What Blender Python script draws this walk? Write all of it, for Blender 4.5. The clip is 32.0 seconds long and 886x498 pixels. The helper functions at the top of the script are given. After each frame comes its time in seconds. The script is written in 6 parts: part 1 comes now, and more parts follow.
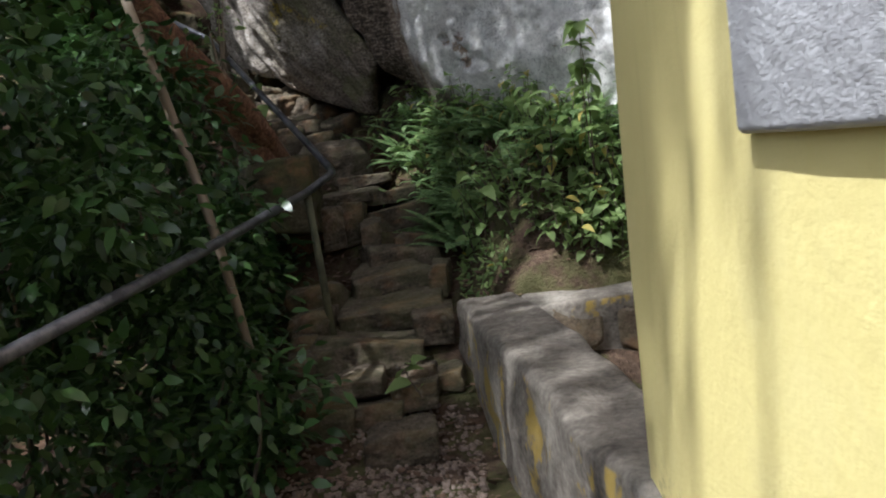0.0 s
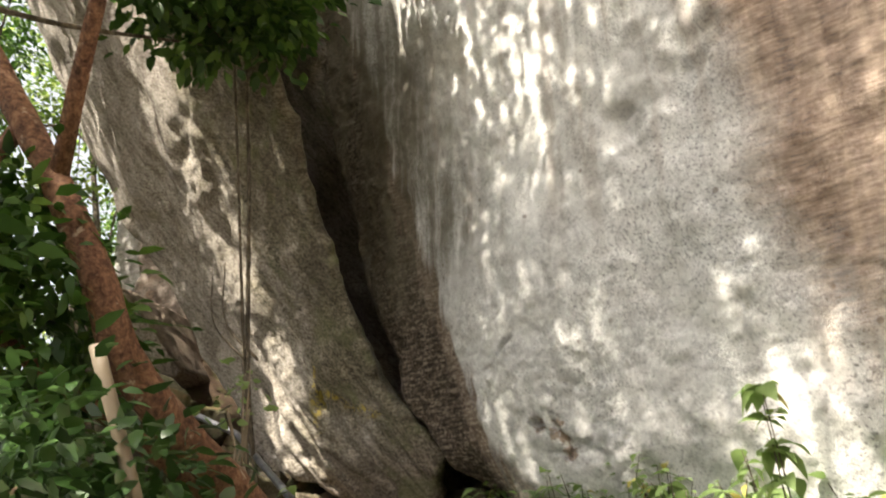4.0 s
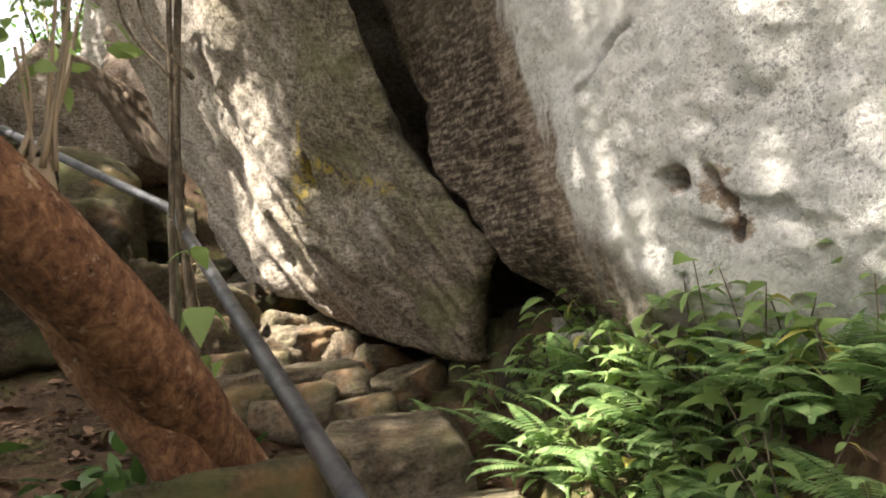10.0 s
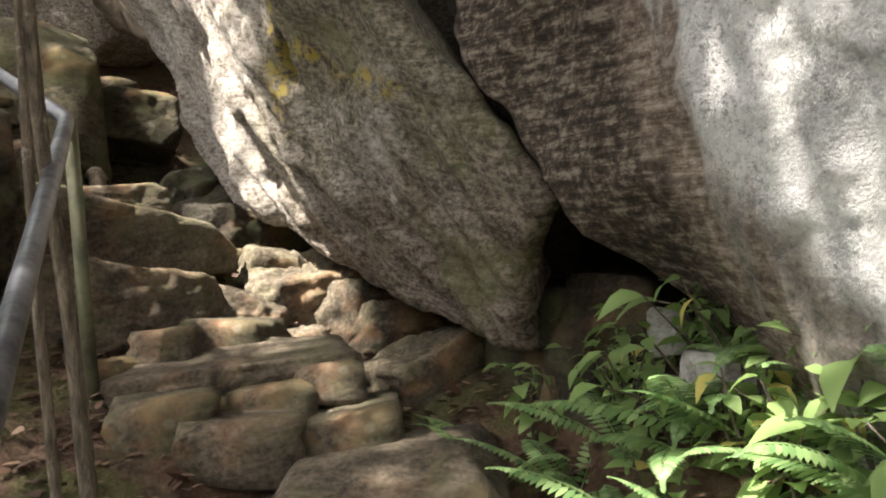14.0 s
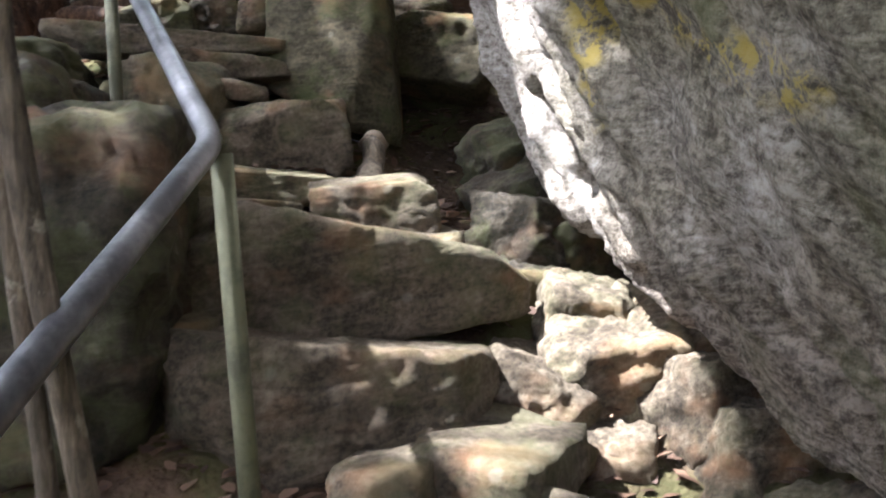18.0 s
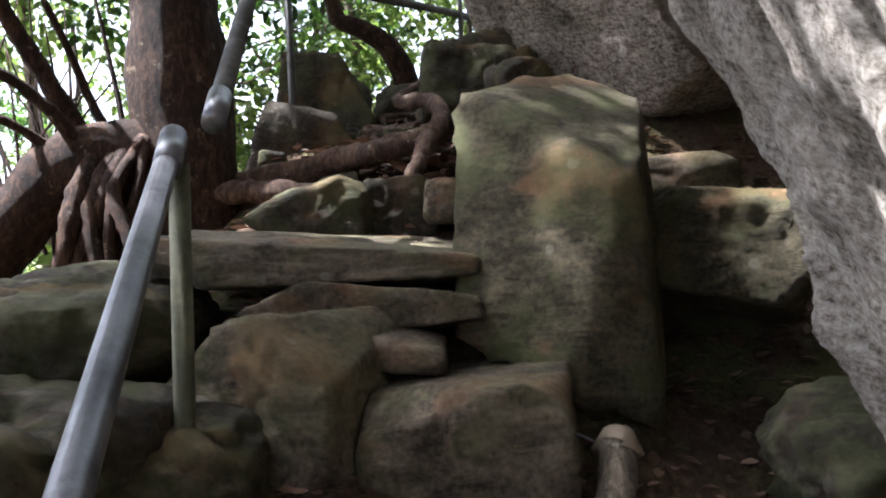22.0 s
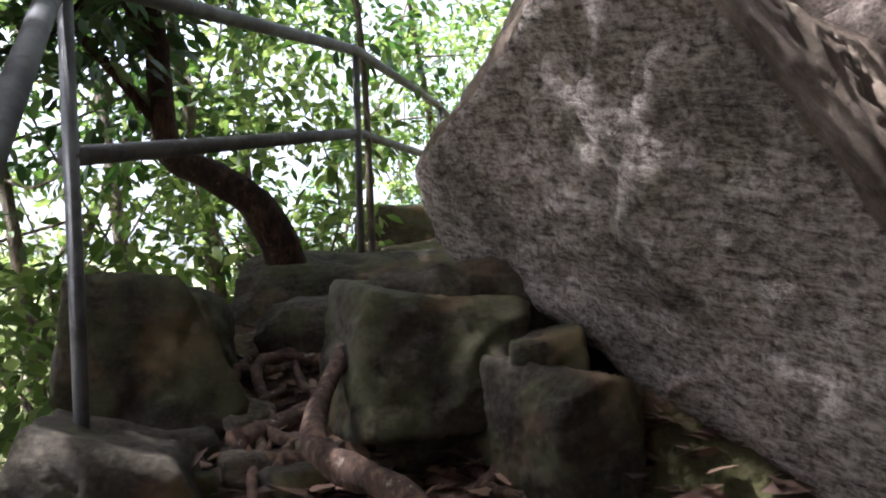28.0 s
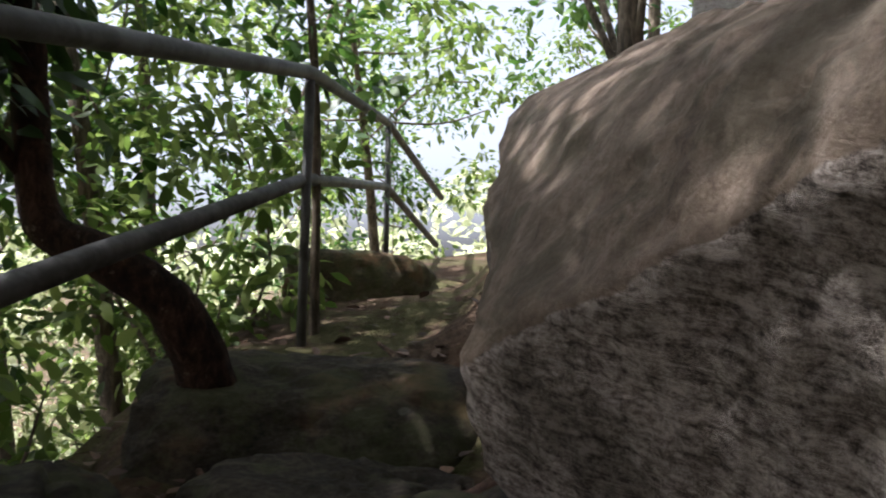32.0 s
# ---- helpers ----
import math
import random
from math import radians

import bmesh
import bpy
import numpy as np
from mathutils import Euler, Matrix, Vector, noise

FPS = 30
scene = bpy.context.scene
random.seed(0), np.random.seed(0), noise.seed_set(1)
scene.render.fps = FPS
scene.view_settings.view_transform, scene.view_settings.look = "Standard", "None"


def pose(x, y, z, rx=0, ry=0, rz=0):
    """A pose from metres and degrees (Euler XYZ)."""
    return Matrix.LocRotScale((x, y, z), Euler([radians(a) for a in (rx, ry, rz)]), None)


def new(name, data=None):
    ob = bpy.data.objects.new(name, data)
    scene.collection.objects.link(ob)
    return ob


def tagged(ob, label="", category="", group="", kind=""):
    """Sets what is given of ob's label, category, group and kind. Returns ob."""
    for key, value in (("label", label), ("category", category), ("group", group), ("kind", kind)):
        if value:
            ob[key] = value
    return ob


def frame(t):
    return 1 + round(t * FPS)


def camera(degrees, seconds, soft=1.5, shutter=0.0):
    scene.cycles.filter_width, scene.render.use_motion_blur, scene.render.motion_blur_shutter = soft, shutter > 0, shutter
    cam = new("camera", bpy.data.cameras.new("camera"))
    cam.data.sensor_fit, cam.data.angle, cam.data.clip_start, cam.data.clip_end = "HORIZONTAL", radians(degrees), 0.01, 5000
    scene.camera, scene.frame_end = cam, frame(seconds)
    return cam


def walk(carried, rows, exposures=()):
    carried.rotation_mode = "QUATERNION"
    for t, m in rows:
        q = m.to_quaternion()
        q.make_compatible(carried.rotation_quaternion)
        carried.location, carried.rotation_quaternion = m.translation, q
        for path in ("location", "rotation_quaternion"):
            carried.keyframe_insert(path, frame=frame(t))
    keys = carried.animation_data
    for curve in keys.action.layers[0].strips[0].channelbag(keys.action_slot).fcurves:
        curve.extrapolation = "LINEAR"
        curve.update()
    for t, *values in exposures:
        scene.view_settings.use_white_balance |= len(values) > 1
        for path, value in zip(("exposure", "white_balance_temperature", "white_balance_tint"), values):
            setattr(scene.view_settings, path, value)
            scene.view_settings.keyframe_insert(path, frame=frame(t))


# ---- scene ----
cam = camera(53.0, 32.0, soft=1.9, shutter=0.3)
METRES, EYE, TILT, LEAN, TURN = 13.0, 1.55, -6.5, 7.5, 0.0
ROWS = [
    (0.0, 0.0, 0.0, 0.0, 0.0, 0.0, -0.0),
    (0.5, -0.0052, 0.0202, 0.0006, -0.28, 0.79, 1.28),
    (1.0, -0.0101, 0.0382, 0.0017, -1.07, 0.89, 1.79),
    (1.5, -0.0139, 0.0561, 0.0029, -0.25, 2.74, 0.67),
    (2.0, -0.0172, 0.076, 0.0065, 0.41, 3.62, -1.28),
    (2.5, -0.0209, 0.0935, 0.0096, -0.53, 9.07, -0.93),
    (3.0, -0.026, 0.1088, 0.0116, -1.19, 13.89, 0.83),
    (3.5, -0.0279, 0.1217, 0.016, 0.46, 20.28, 1.71),
    (4.0, -0.0269, 0.1347, 0.0222, 2.42, 25.8, 0.38),
    (4.5, -0.0269, 0.1473, 0.0242, 3.8, 27.43, -2.41),
    (6.5, -0.0366, 0.2092, 0.0264, 5.66, 22.66, -3.17),
    (7.0, -0.0372, 0.2268, 0.031, 5.96, 22.45, -2.74),
    (7.5, -0.04, 0.2433, 0.0325, 5.43, 21.95, -3.46),
    (8.0, -0.0442, 0.2631, 0.0334, 3.36, 21.41, -2.41),
    (8.5, -0.0454, 0.2813, 0.0356, 1.16, 18.78, -0.61),
    (9.0, -0.0423, 0.2991, 0.0386, 2.27, 18.42, -0.86),
    (9.5, -0.0402, 0.3152, 0.0422, 3.36, 16.78, -1.27),
    (10.0, -0.0415, 0.3312, 0.0422, 3.51, 17.18, -2.45),
    (10.5, -0.0426, 0.3478, 0.0452, 0.14, 17.21, -2.7),
    (11.0, -0.0404, 0.3631, 0.0478, 0.07, 15.54, -1.46),
    (11.5, -0.035, 0.3821, 0.0534, 3.61, 14.26, -3.78),
    (12.0, -0.0349, 0.3977, 0.0652, 5.88, 12.17, -3.61),
    (12.5, -0.0392, 0.4079, 0.0736, 7.13, 12.79, -2.69),
    (13.0, -0.0426, 0.4162, 0.082, 5.12, 8.82, -2.38),
    (13.5, -0.0435, 0.4263, 0.0865, 6.22, 9.21, -3.24),
    (15.5, -0.0469, 0.474, 0.112, 12.83, 4.24, -4.59),
    (16.0, -0.0492, 0.4923, 0.1171, 20.22, 5.96, -7.14),
    (16.5, -0.0535, 0.5067, 0.1245, 24.42, 2.08, -5.87),
    (17.0, -0.0569, 0.5165, 0.1272, 27.84, 3.36, -6.3),
    (17.5, -0.0639, 0.5278, 0.1333, 34.84, 1.32, -8.27),
    (18.0, -0.0697, 0.5399, 0.1422, 30.45, -1.69, -7.39),
    (18.5, -0.0738, 0.5493, 0.15, 30.79, 2.44, -7.02),
    (19.0, -0.078, 0.5601, 0.1574, 36.07, 5.49, -8.47),
    (19.5, -0.0854, 0.5687, 0.162, 40.26, 6.54, -8.86),
    (20.0, -0.1012, 0.5796, 0.162, 40.91, 8.41, -9.55),
    (20.5, -0.1181, 0.5918, 0.1683, 38.18, 8.66, -8.67),
    (21.0, -0.1254, 0.6031, 0.1755, 38.28, 6.53, -7.41),
    (21.5, -0.1299, 0.6176, 0.1852, 46.17, 3.01, -7.56),
    (22.0, -0.1374, 0.6281, 0.1921, 46.63, 1.17, -7.6),
    (22.5, -0.1501, 0.6361, 0.1966, 49.8, 3.88, -8.86),
    (23.0, -0.165, 0.6428, 0.2089, 48.08, 6.59, -8.45),
    (23.5, -0.1745, 0.6472, 0.2194, 49.49, 9.39, -6.23),
    (24.0, -0.1835, 0.6552, 0.2245, 54.04, 11.2, -4.28),
    (24.5, -0.1936, 0.6645, 0.2329, 55.09, 7.86, -6.0),
    (25.0, -0.2042, 0.6722, 0.2381, 53.68, 8.6, -7.6),
    (25.5, -0.219, 0.6804, 0.2421, 52.62, 10.36, -11.34),
    (26.0, -0.234, 0.6899, 0.2516, 44.74, 5.43, -12.11),
    (26.5, -0.2439, 0.6957, 0.2584, 40.7, 4.12, -12.16),
    (28.5, -0.2951, 0.7238, 0.2832, 33.79, 4.3, -6.46),
    (29.0, -0.3036, 0.7289, 0.2922, 29.59, 6.16, -9.07),
    (29.5, -0.3108, 0.7354, 0.2981, 31.38, 8.08, -9.11),
    (30.0, -0.316, 0.7413, 0.3038, 32.88, 6.97, -11.15),
    (30.5, -0.3222, 0.7452, 0.305, 34.77, 6.57, -12.47),
    (31.0, -0.333, 0.7508, 0.3051, 35.2, 6.99, -12.0),
    (31.5, -0.3438, 0.7562, 0.3081, 32.84, 4.62, -11.85),
    (32.0, -0.3514, 0.7672, 0.3107, 28.93, 3.89, -10.25),
]
EXPOSURES = [(0.0, 0.8, 5700, 10), (1.0, 1.45, 5500, 9), (1.5, 1.9, 5600, 8), (2.0, 2.65, 6000, 4), (3.0, 2.35, 6800, 7), (4.0, 2.05, 7000, 8), (6.5, 2.3, 7000, 9), (9.0, 2.5, 7000, 10), (12.0, 2.7, 6900, 10), (13.0, 2.6, 6800, 10), (16.0, 3.1, 5900, 12), (18.0, 3.25, 5600, 13), (19.0, 3.3, 5700, 13), (20.0, 3.0, 5700, 14), (21.0, 2.7, 5700, 14), (22.0, 2.8, 5700, 14), (23.0, 2.85, 5800, 13), (24.0, 2.6, 5800, 13), (25.0, 2.6, 5800, 14), (26.0, 2.65, 5700, 18), (28.5, 2.7, 5700, 17), (29.0, 2.85, 5700, 16), (30.0, 2.35, 5800, 16), (31.0, 2.0, 5900, 16), (32.0, 1.8, 5900, 16)]
walk(cam, [(t, pose(0, 0, EYE, TILT, LEAN, TURN) @ pose(METRES * x, METRES * y, METRES * z, 90 + pitch, roll, yaw)) for t, x, y, z, yaw, pitch, roll in ROWS], EXPOSURES)

# ---- sky and sun ----
SUN = Vector((-0.37, -0.34, 0.865)).normalized()
world = bpy.data.worlds.new("sky")
scene.world = world
world.use_nodes = True
sky = world.node_tree.nodes.new("ShaderNodeTexSky")
sky.sky_type, sky.sun_disc = "NISHITA", False
sky.sun_elevation = math.asin(SUN.z)
sky.sun_rotation = math.atan2(SUN.x, SUN.y)
sky.air_density, sky.dust_density, sky.ozone_density = 0.6, 6.0, 0.5
haze = world.node_tree.nodes.new("ShaderNodeHueSaturation")
haze.inputs["Saturation"].default_value, haze.inputs["Value"].default_value = 0.4, 1.25
world.node_tree.links.new(sky.outputs["Color"], haze.inputs["Color"])
world.node_tree.links.new(haze.outputs["Color"], world.node_tree.nodes["Background"].inputs["Color"])
world.node_tree.nodes["Background"].inputs["Strength"].default_value = 0.11
sun_data = bpy.data.lights.new("sun", "SUN")
sun_data.energy, sun_data.angle, sun_data.color = 5.0, radians(0.9), (1.0, 0.95, 0.87)
sun = new("sun", sun_data)
sun.rotation_mode = "QUATERNION"
sun.rotation_quaternion = SUN.to_track_quat("Z", "Y")

# ---- materials ----
class Nodes:
    """A material's node tree with short calls for the nodes used here."""

    def __init__(self, name, rough=0.8, spec=0.3):
        self.mat = bpy.data.materials.new(name)
        self.mat.use_nodes = True
        self.tree = self.mat.node_tree
        self.bsdf = self.tree.nodes["Principled BSDF"]
        self.bsdf.inputs["Roughness"].default_value = rough
        self.bsdf.inputs["Specular IOR Level"].default_value = spec
        self.coord = self.tree.nodes.new("ShaderNodeTexCoord").outputs["Object"]

    def link(self, a, b):
        if isinstance(a, bpy.types.NodeSocket):
            self.tree.links.new(a, b)
        else:
            b.default_value = a

    def scaled(self, x, y, z, rot=(0, 0, 0), vec=None):
        turn, n = self.tree.nodes.new("ShaderNodeMapping"), self.tree.nodes.new("ShaderNodeMapping")
        self.link(vec or self.coord, turn.inputs["Vector"])
        turn.inputs["Rotation"].default_value = [radians(a) for a in rot]
        self.link(turn.outputs["Vector"], n.inputs["Vector"])
        n.inputs["Scale"].default_value = (x, y, z)
        return n.outputs["Vector"]

    def noise(self, scale, detail=5.0, rough=0.55, vec=None, warp=0.0):
        n = self.tree.nodes.new("ShaderNodeTexNoise")
        self.link(vec or self.coord, n.inputs["Vector"])
        n.inputs["Scale"].default_value, n.inputs["Detail"].default_value = scale, detail
        n.inputs["Roughness"].default_value, n.inputs["Distortion"].default_value = rough, warp
        return n.outputs["Fac"]

    def cells(self, scale, vec=None, feature="F1"):
        n = self.tree.nodes.new("ShaderNodeTexVoronoi")
        n.feature = feature
        self.link(vec or self.coord, n.inputs["Vector"])
        n.inputs["Scale"].default_value = scale
        return n.outputs["Distance"]

    def math(self, op, a, b=0.0, clamp=False):
        n = self.tree.nodes.new("ShaderNodeMath")
        n.operation, n.use_clamp = op, clamp
        self.link(a, n.inputs[0]), self.link(b, n.inputs[1])
        return n.outputs[0]

    def crisp(self, x, k=2.2):
        return self.math("ADD", self.math("MULTIPLY", self.math("SUBTRACT", x, 0.5), k), 0.5)

    def axis(self, k):
        n = self.tree.nodes.new("ShaderNodeSeparateXYZ")
        self.link(self.coord, n.inputs[0])
        return n.outputs[k]

    def span(self, x, lo, hi):
        n = self.tree.nodes.new("ShaderNodeMapRange")
        n.interpolation_type = "SMOOTHSTEP"
        self.link(x, n.inputs["Value"])
        n.inputs["From Min"].default_value, n.inputs["From Max"].default_value = lo, hi
        return n.outputs["Result"]

    def ramp(self, fac, *stops):
        n = self.tree.nodes.new("ShaderNodeValToRGB")
        self.link(fac, n.inputs["Fac"])
        while len(n.color_ramp.elements) < len(stops):
            n.color_ramp.elements.new(0.5)
        for e, (p, c) in zip(n.color_ramp.elements, stops):
            e.position, e.color = p, (*c, 1)
        return n.outputs["Color"]

    def mix(self, fac, a, b, blend="MIX"):
        n = self.tree.nodes.new("ShaderNodeMix")
        n.data_type, n.blend_type = "RGBA", blend
        self.link(fac, n.inputs["Factor"])
        self.link((*a, 1) if isinstance(a, tuple) else a, n.inputs["A"])
        self.link((*b, 1) if isinstance(b, tuple) else b, n.inputs["B"])
        return n.outputs["Result"]

    def segment(self, x, y, a, b):
        """Distance in the x, y plane to the line from a to b."""
        dx, dy = b[0] - a[0], b[1] - a[1]
        k = 1.0 / (dx * dx + dy * dy)
        px, py = self.math("SUBTRACT", x, a[0]), self.math("SUBTRACT", y, a[1])
        t = self.math("ADD", self.math("MULTIPLY", px, dx * k), self.math("MULTIPLY", py, dy * k), clamp=True)
        qx, qy = self.math("SUBTRACT", px, self.math("MULTIPLY", t, dx)), self.math("SUBTRACT", py, self.math("MULTIPLY", t, dy))
        return self.math("SQRT", self.math("ADD", self.math("MULTIPLY", qx, qx), self.math("MULTIPLY", qy, qy)))

    def random(self):
        return self.tree.nodes.new("ShaderNodeObjectInfo").outputs["Random"]

    def island(self):
        return self.tree.nodes.new("ShaderNodeNewGeometry").outputs["Random Per Island"]

    def up(self):
        n = self.tree.nodes.new("ShaderNodeSeparateXYZ")
        self.link(self.tree.nodes.new("ShaderNodeNewGeometry").outputs["Normal"], n.inputs[0])
        return n.outputs[2]

    def done(self, color, height=None, strength=0.4, distance=0.02, rough=None, metal=0.0, through_light=0.0):
        self.link((*color, 1) if isinstance(color, tuple) else color, self.bsdf.inputs["Base Color"])
        self.bsdf.inputs["Metallic"].default_value = metal
        if rough is not None:
            self.link(rough, self.bsdf.inputs["Roughness"])
        if height is not None:
            b = self.tree.nodes.new("ShaderNodeBump")
            b.inputs["Strength"].default_value, b.inputs["Distance"].default_value = strength, distance
            self.link(height, b.inputs["Height"])
            self.link(b.outputs["Normal"], self.bsdf.inputs["Normal"])
        if through_light:
            t = self.tree.nodes.new("ShaderNodeBsdfTranslucent")
            self.link((*color, 1) if isinstance(color, tuple) else color, t.inputs["Color"])
            m = self.tree.nodes.new("ShaderNodeMixShader")
            m.inputs["Fac"].default_value = through_light
            out = self.tree.nodes["Material Output"]
            self.link(self.bsdf.outputs[0], m.inputs[1]), self.link(t.outputs[0], m.inputs[2])
            self.link(m.outputs[0], out.inputs["Surface"])
        return self.mat


def pale_cliff_material():
    """Pale granite with a dark tannin band beside the crack and rusty streaks at the far side. Local x runs along the face, y up it."""
    m = Nodes("pale_cliff_rock", 0.85, 0.25)
    s, v = m.axis(0), m.axis(1)
    grain = m.noise(34, 7, 0.78)
    fine = m.noise(120, 4, 0.7)
    patch = m.noise(2.2, 6, 0.65, warp=0.5)
    base = m.ramp(m.crisp(m.math("ADD", m.math("MULTIPLY", grain, 0.55), m.math("MULTIPLY", patch, 0.45)), 2.0), (0.18, (0.36, 0.35, 0.335)), (0.36, (0.6, 0.585, 0.56)), (0.5, (0.75, 0.735, 0.705)), (0.75, (0.84, 0.825, 0.795)))
    speck = m.span(m.noise(42, 5, 0.8), 0.54, 0.6)
    greyed = m.span(m.math("ADD", m.noise(1.1, 4, 0.6), m.math("MULTIPLY", s, -0.09)), 0.5, 0.68)
    base = m.mix(m.math("MULTIPLY", speck, m.math("ADD", m.math("MULTIPLY", greyed, 0.55), 0.28)), base, (0.2, 0.19, 0.19))
    speck2 = m.math("MULTIPLY", m.span(m.noise(70, 4, 0.8), 0.54, 0.6), m.span(m.noise(1.7, 5, 0.65), 0.4, 0.58))
    base = m.mix(m.math("MULTIPLY", speck2, 0.65), base, (0.16, 0.15, 0.15))
    smear = m.math("MULTIPLY", m.span(m.noise(3.2, 7, 0.72, warp=0.8), 0.55, 0.68), m.span(m.noise(30, 5, 0.75), 0.42, 0.55))
    base = m.mix(m.math("MULTIPLY", smear, 0.4), base, (0.25, 0.225, 0.2))
    spotty = m.math("MULTIPLY", m.span(m.cells(5.5), 0.12, 0.07), m.span(m.noise(2.6, 3), 0.5, 0.56))
    base = m.mix(m.math("MULTIPLY", spotty, 0.7), base, (0.2, 0.15, 0.12))
    streak_v = m.noise(1.0, 6, 0.62, vec=m.scaled(7.0, 0.7, 1.0, (0, 0, -8)))
    streak_h = m.noise(1.0, 8, 0.75, vec=m.scaled(7.0, 48.0, 8.0, (0, 0, -6)))
    tan_zone = m.span(m.math("ADD", m.math("MULTIPLY", s, -1.0), m.math("MULTIPLY", m.noise(1.2, 3), 0.7)), 1.72, 2.15)
    tan_zone = m.math("MULTIPLY", tan_zone, m.span(m.math("ADD", v, m.math("MULTIPLY", streak_v, 0.8)), -0.6, 0.5))
    rust = m.ramp(m.math("ADD", m.math("MULTIPLY", streak_h, 0.6), m.math("MULTIPLY", streak_v, 0.4)), (0.38, (0.10, 0.058, 0.04)), (0.48, (0.33, 0.21, 0.14)), (0.58, (0.62, 0.46, 0.34)))
    base = m.mix(m.math("MULTIPLY", tan_zone, 0.85), base, rust)
    drip = m.math("MULTIPLY", m.span(m.noise(1.0, 4, 0.55, vec=m.scaled(5.0, 0.35, 1.0, (0, 0, -6))), 0.52, 0.66), m.span(v, 0.0, 1.2))
    base = m.mix(m.math("MULTIPLY", drip, 0.45), base, (0.33, 0.26, 0.21))
    # dark band: to the crack side of a line that leans with height
    edge = m.math("SUBTRACT", s, m.math("ADD", m.math("MULTIPLY", v, 0.27), 0.87))
    edge = m.math("ADD", edge, m.math("MULTIPLY", m.math("SUBTRACT", streak_v, 0.5), 0.55))
    rough_mix = m.crisp(m.math("ADD", m.math("MULTIPLY", streak_h, 0.5), m.math("MULTIPLY", grain, 0.5)), 2.8)
    brown = m.ramp(rough_mix, (0.32, (0.026, 0.018, 0.012)), (0.52, (0.088, 0.065, 0.046)), (0.72, (0.29, 0.24, 0.185)))
    tan = m.ramp(rough_mix, (0.3, (0.1, 0.07, 0.052)), (0.5, (0.235, 0.178, 0.135)), (0.72, (0.45, 0.38, 0.31)))
    base = m.mix(m.span(edge, -0.05, 0.06), base, tan)
    base = m.mix(m.span(m.math("ADD", edge, m.math("MULTIPLY", grain, 0.15)), 0.2, 0.32), base, brown)
    # olive stain high up beside the band, with tree shade in its darkness
    olive_zone = m.math("MULTIPLY", m.span(m.math("ADD", edge, m.math("MULTIPLY", patch, 0.7)), -0.6, 0.1), m.span(v, 0.3, 1.1))
    olive_fac = m.math("MULTIPLY", olive_zone, m.math("MULTIPLY", m.span(m.math("ADD", m.math("MULTIPLY", streak_v, 0.6), m.math("MULTIPLY", grain, 0.4)), 0.36, 0.56), 0.85))
    base = m.mix(olive_fac, base, (0.13, 0.112, 0.075))
    # rusty broken rock in the scar; the hole's shade is painted brown too
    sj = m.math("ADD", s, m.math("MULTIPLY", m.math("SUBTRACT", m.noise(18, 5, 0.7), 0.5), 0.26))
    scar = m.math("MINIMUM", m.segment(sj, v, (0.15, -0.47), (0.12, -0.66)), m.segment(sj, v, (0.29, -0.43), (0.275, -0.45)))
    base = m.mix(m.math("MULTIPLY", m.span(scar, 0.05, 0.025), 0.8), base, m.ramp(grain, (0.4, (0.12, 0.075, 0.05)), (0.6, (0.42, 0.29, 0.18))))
    # browner and darker towards the foot
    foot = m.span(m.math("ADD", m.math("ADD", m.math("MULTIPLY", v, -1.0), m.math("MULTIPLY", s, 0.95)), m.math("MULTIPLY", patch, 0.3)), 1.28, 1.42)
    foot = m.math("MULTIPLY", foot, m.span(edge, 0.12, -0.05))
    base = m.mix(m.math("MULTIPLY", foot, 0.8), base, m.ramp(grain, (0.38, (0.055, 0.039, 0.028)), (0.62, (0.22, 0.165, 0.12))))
    h = m.math("ADD", m.math("MULTIPLY", grain, 0.6), m.math("ADD", m.math("MULTIPLY", fine, 0.25), m.math("MULTIPLY", streak_h, m.math("MULTIPLY", m.span(edge, -0.1, 0.1), 0.5))))
    return m.done(base, h, 1.0, 0.04)


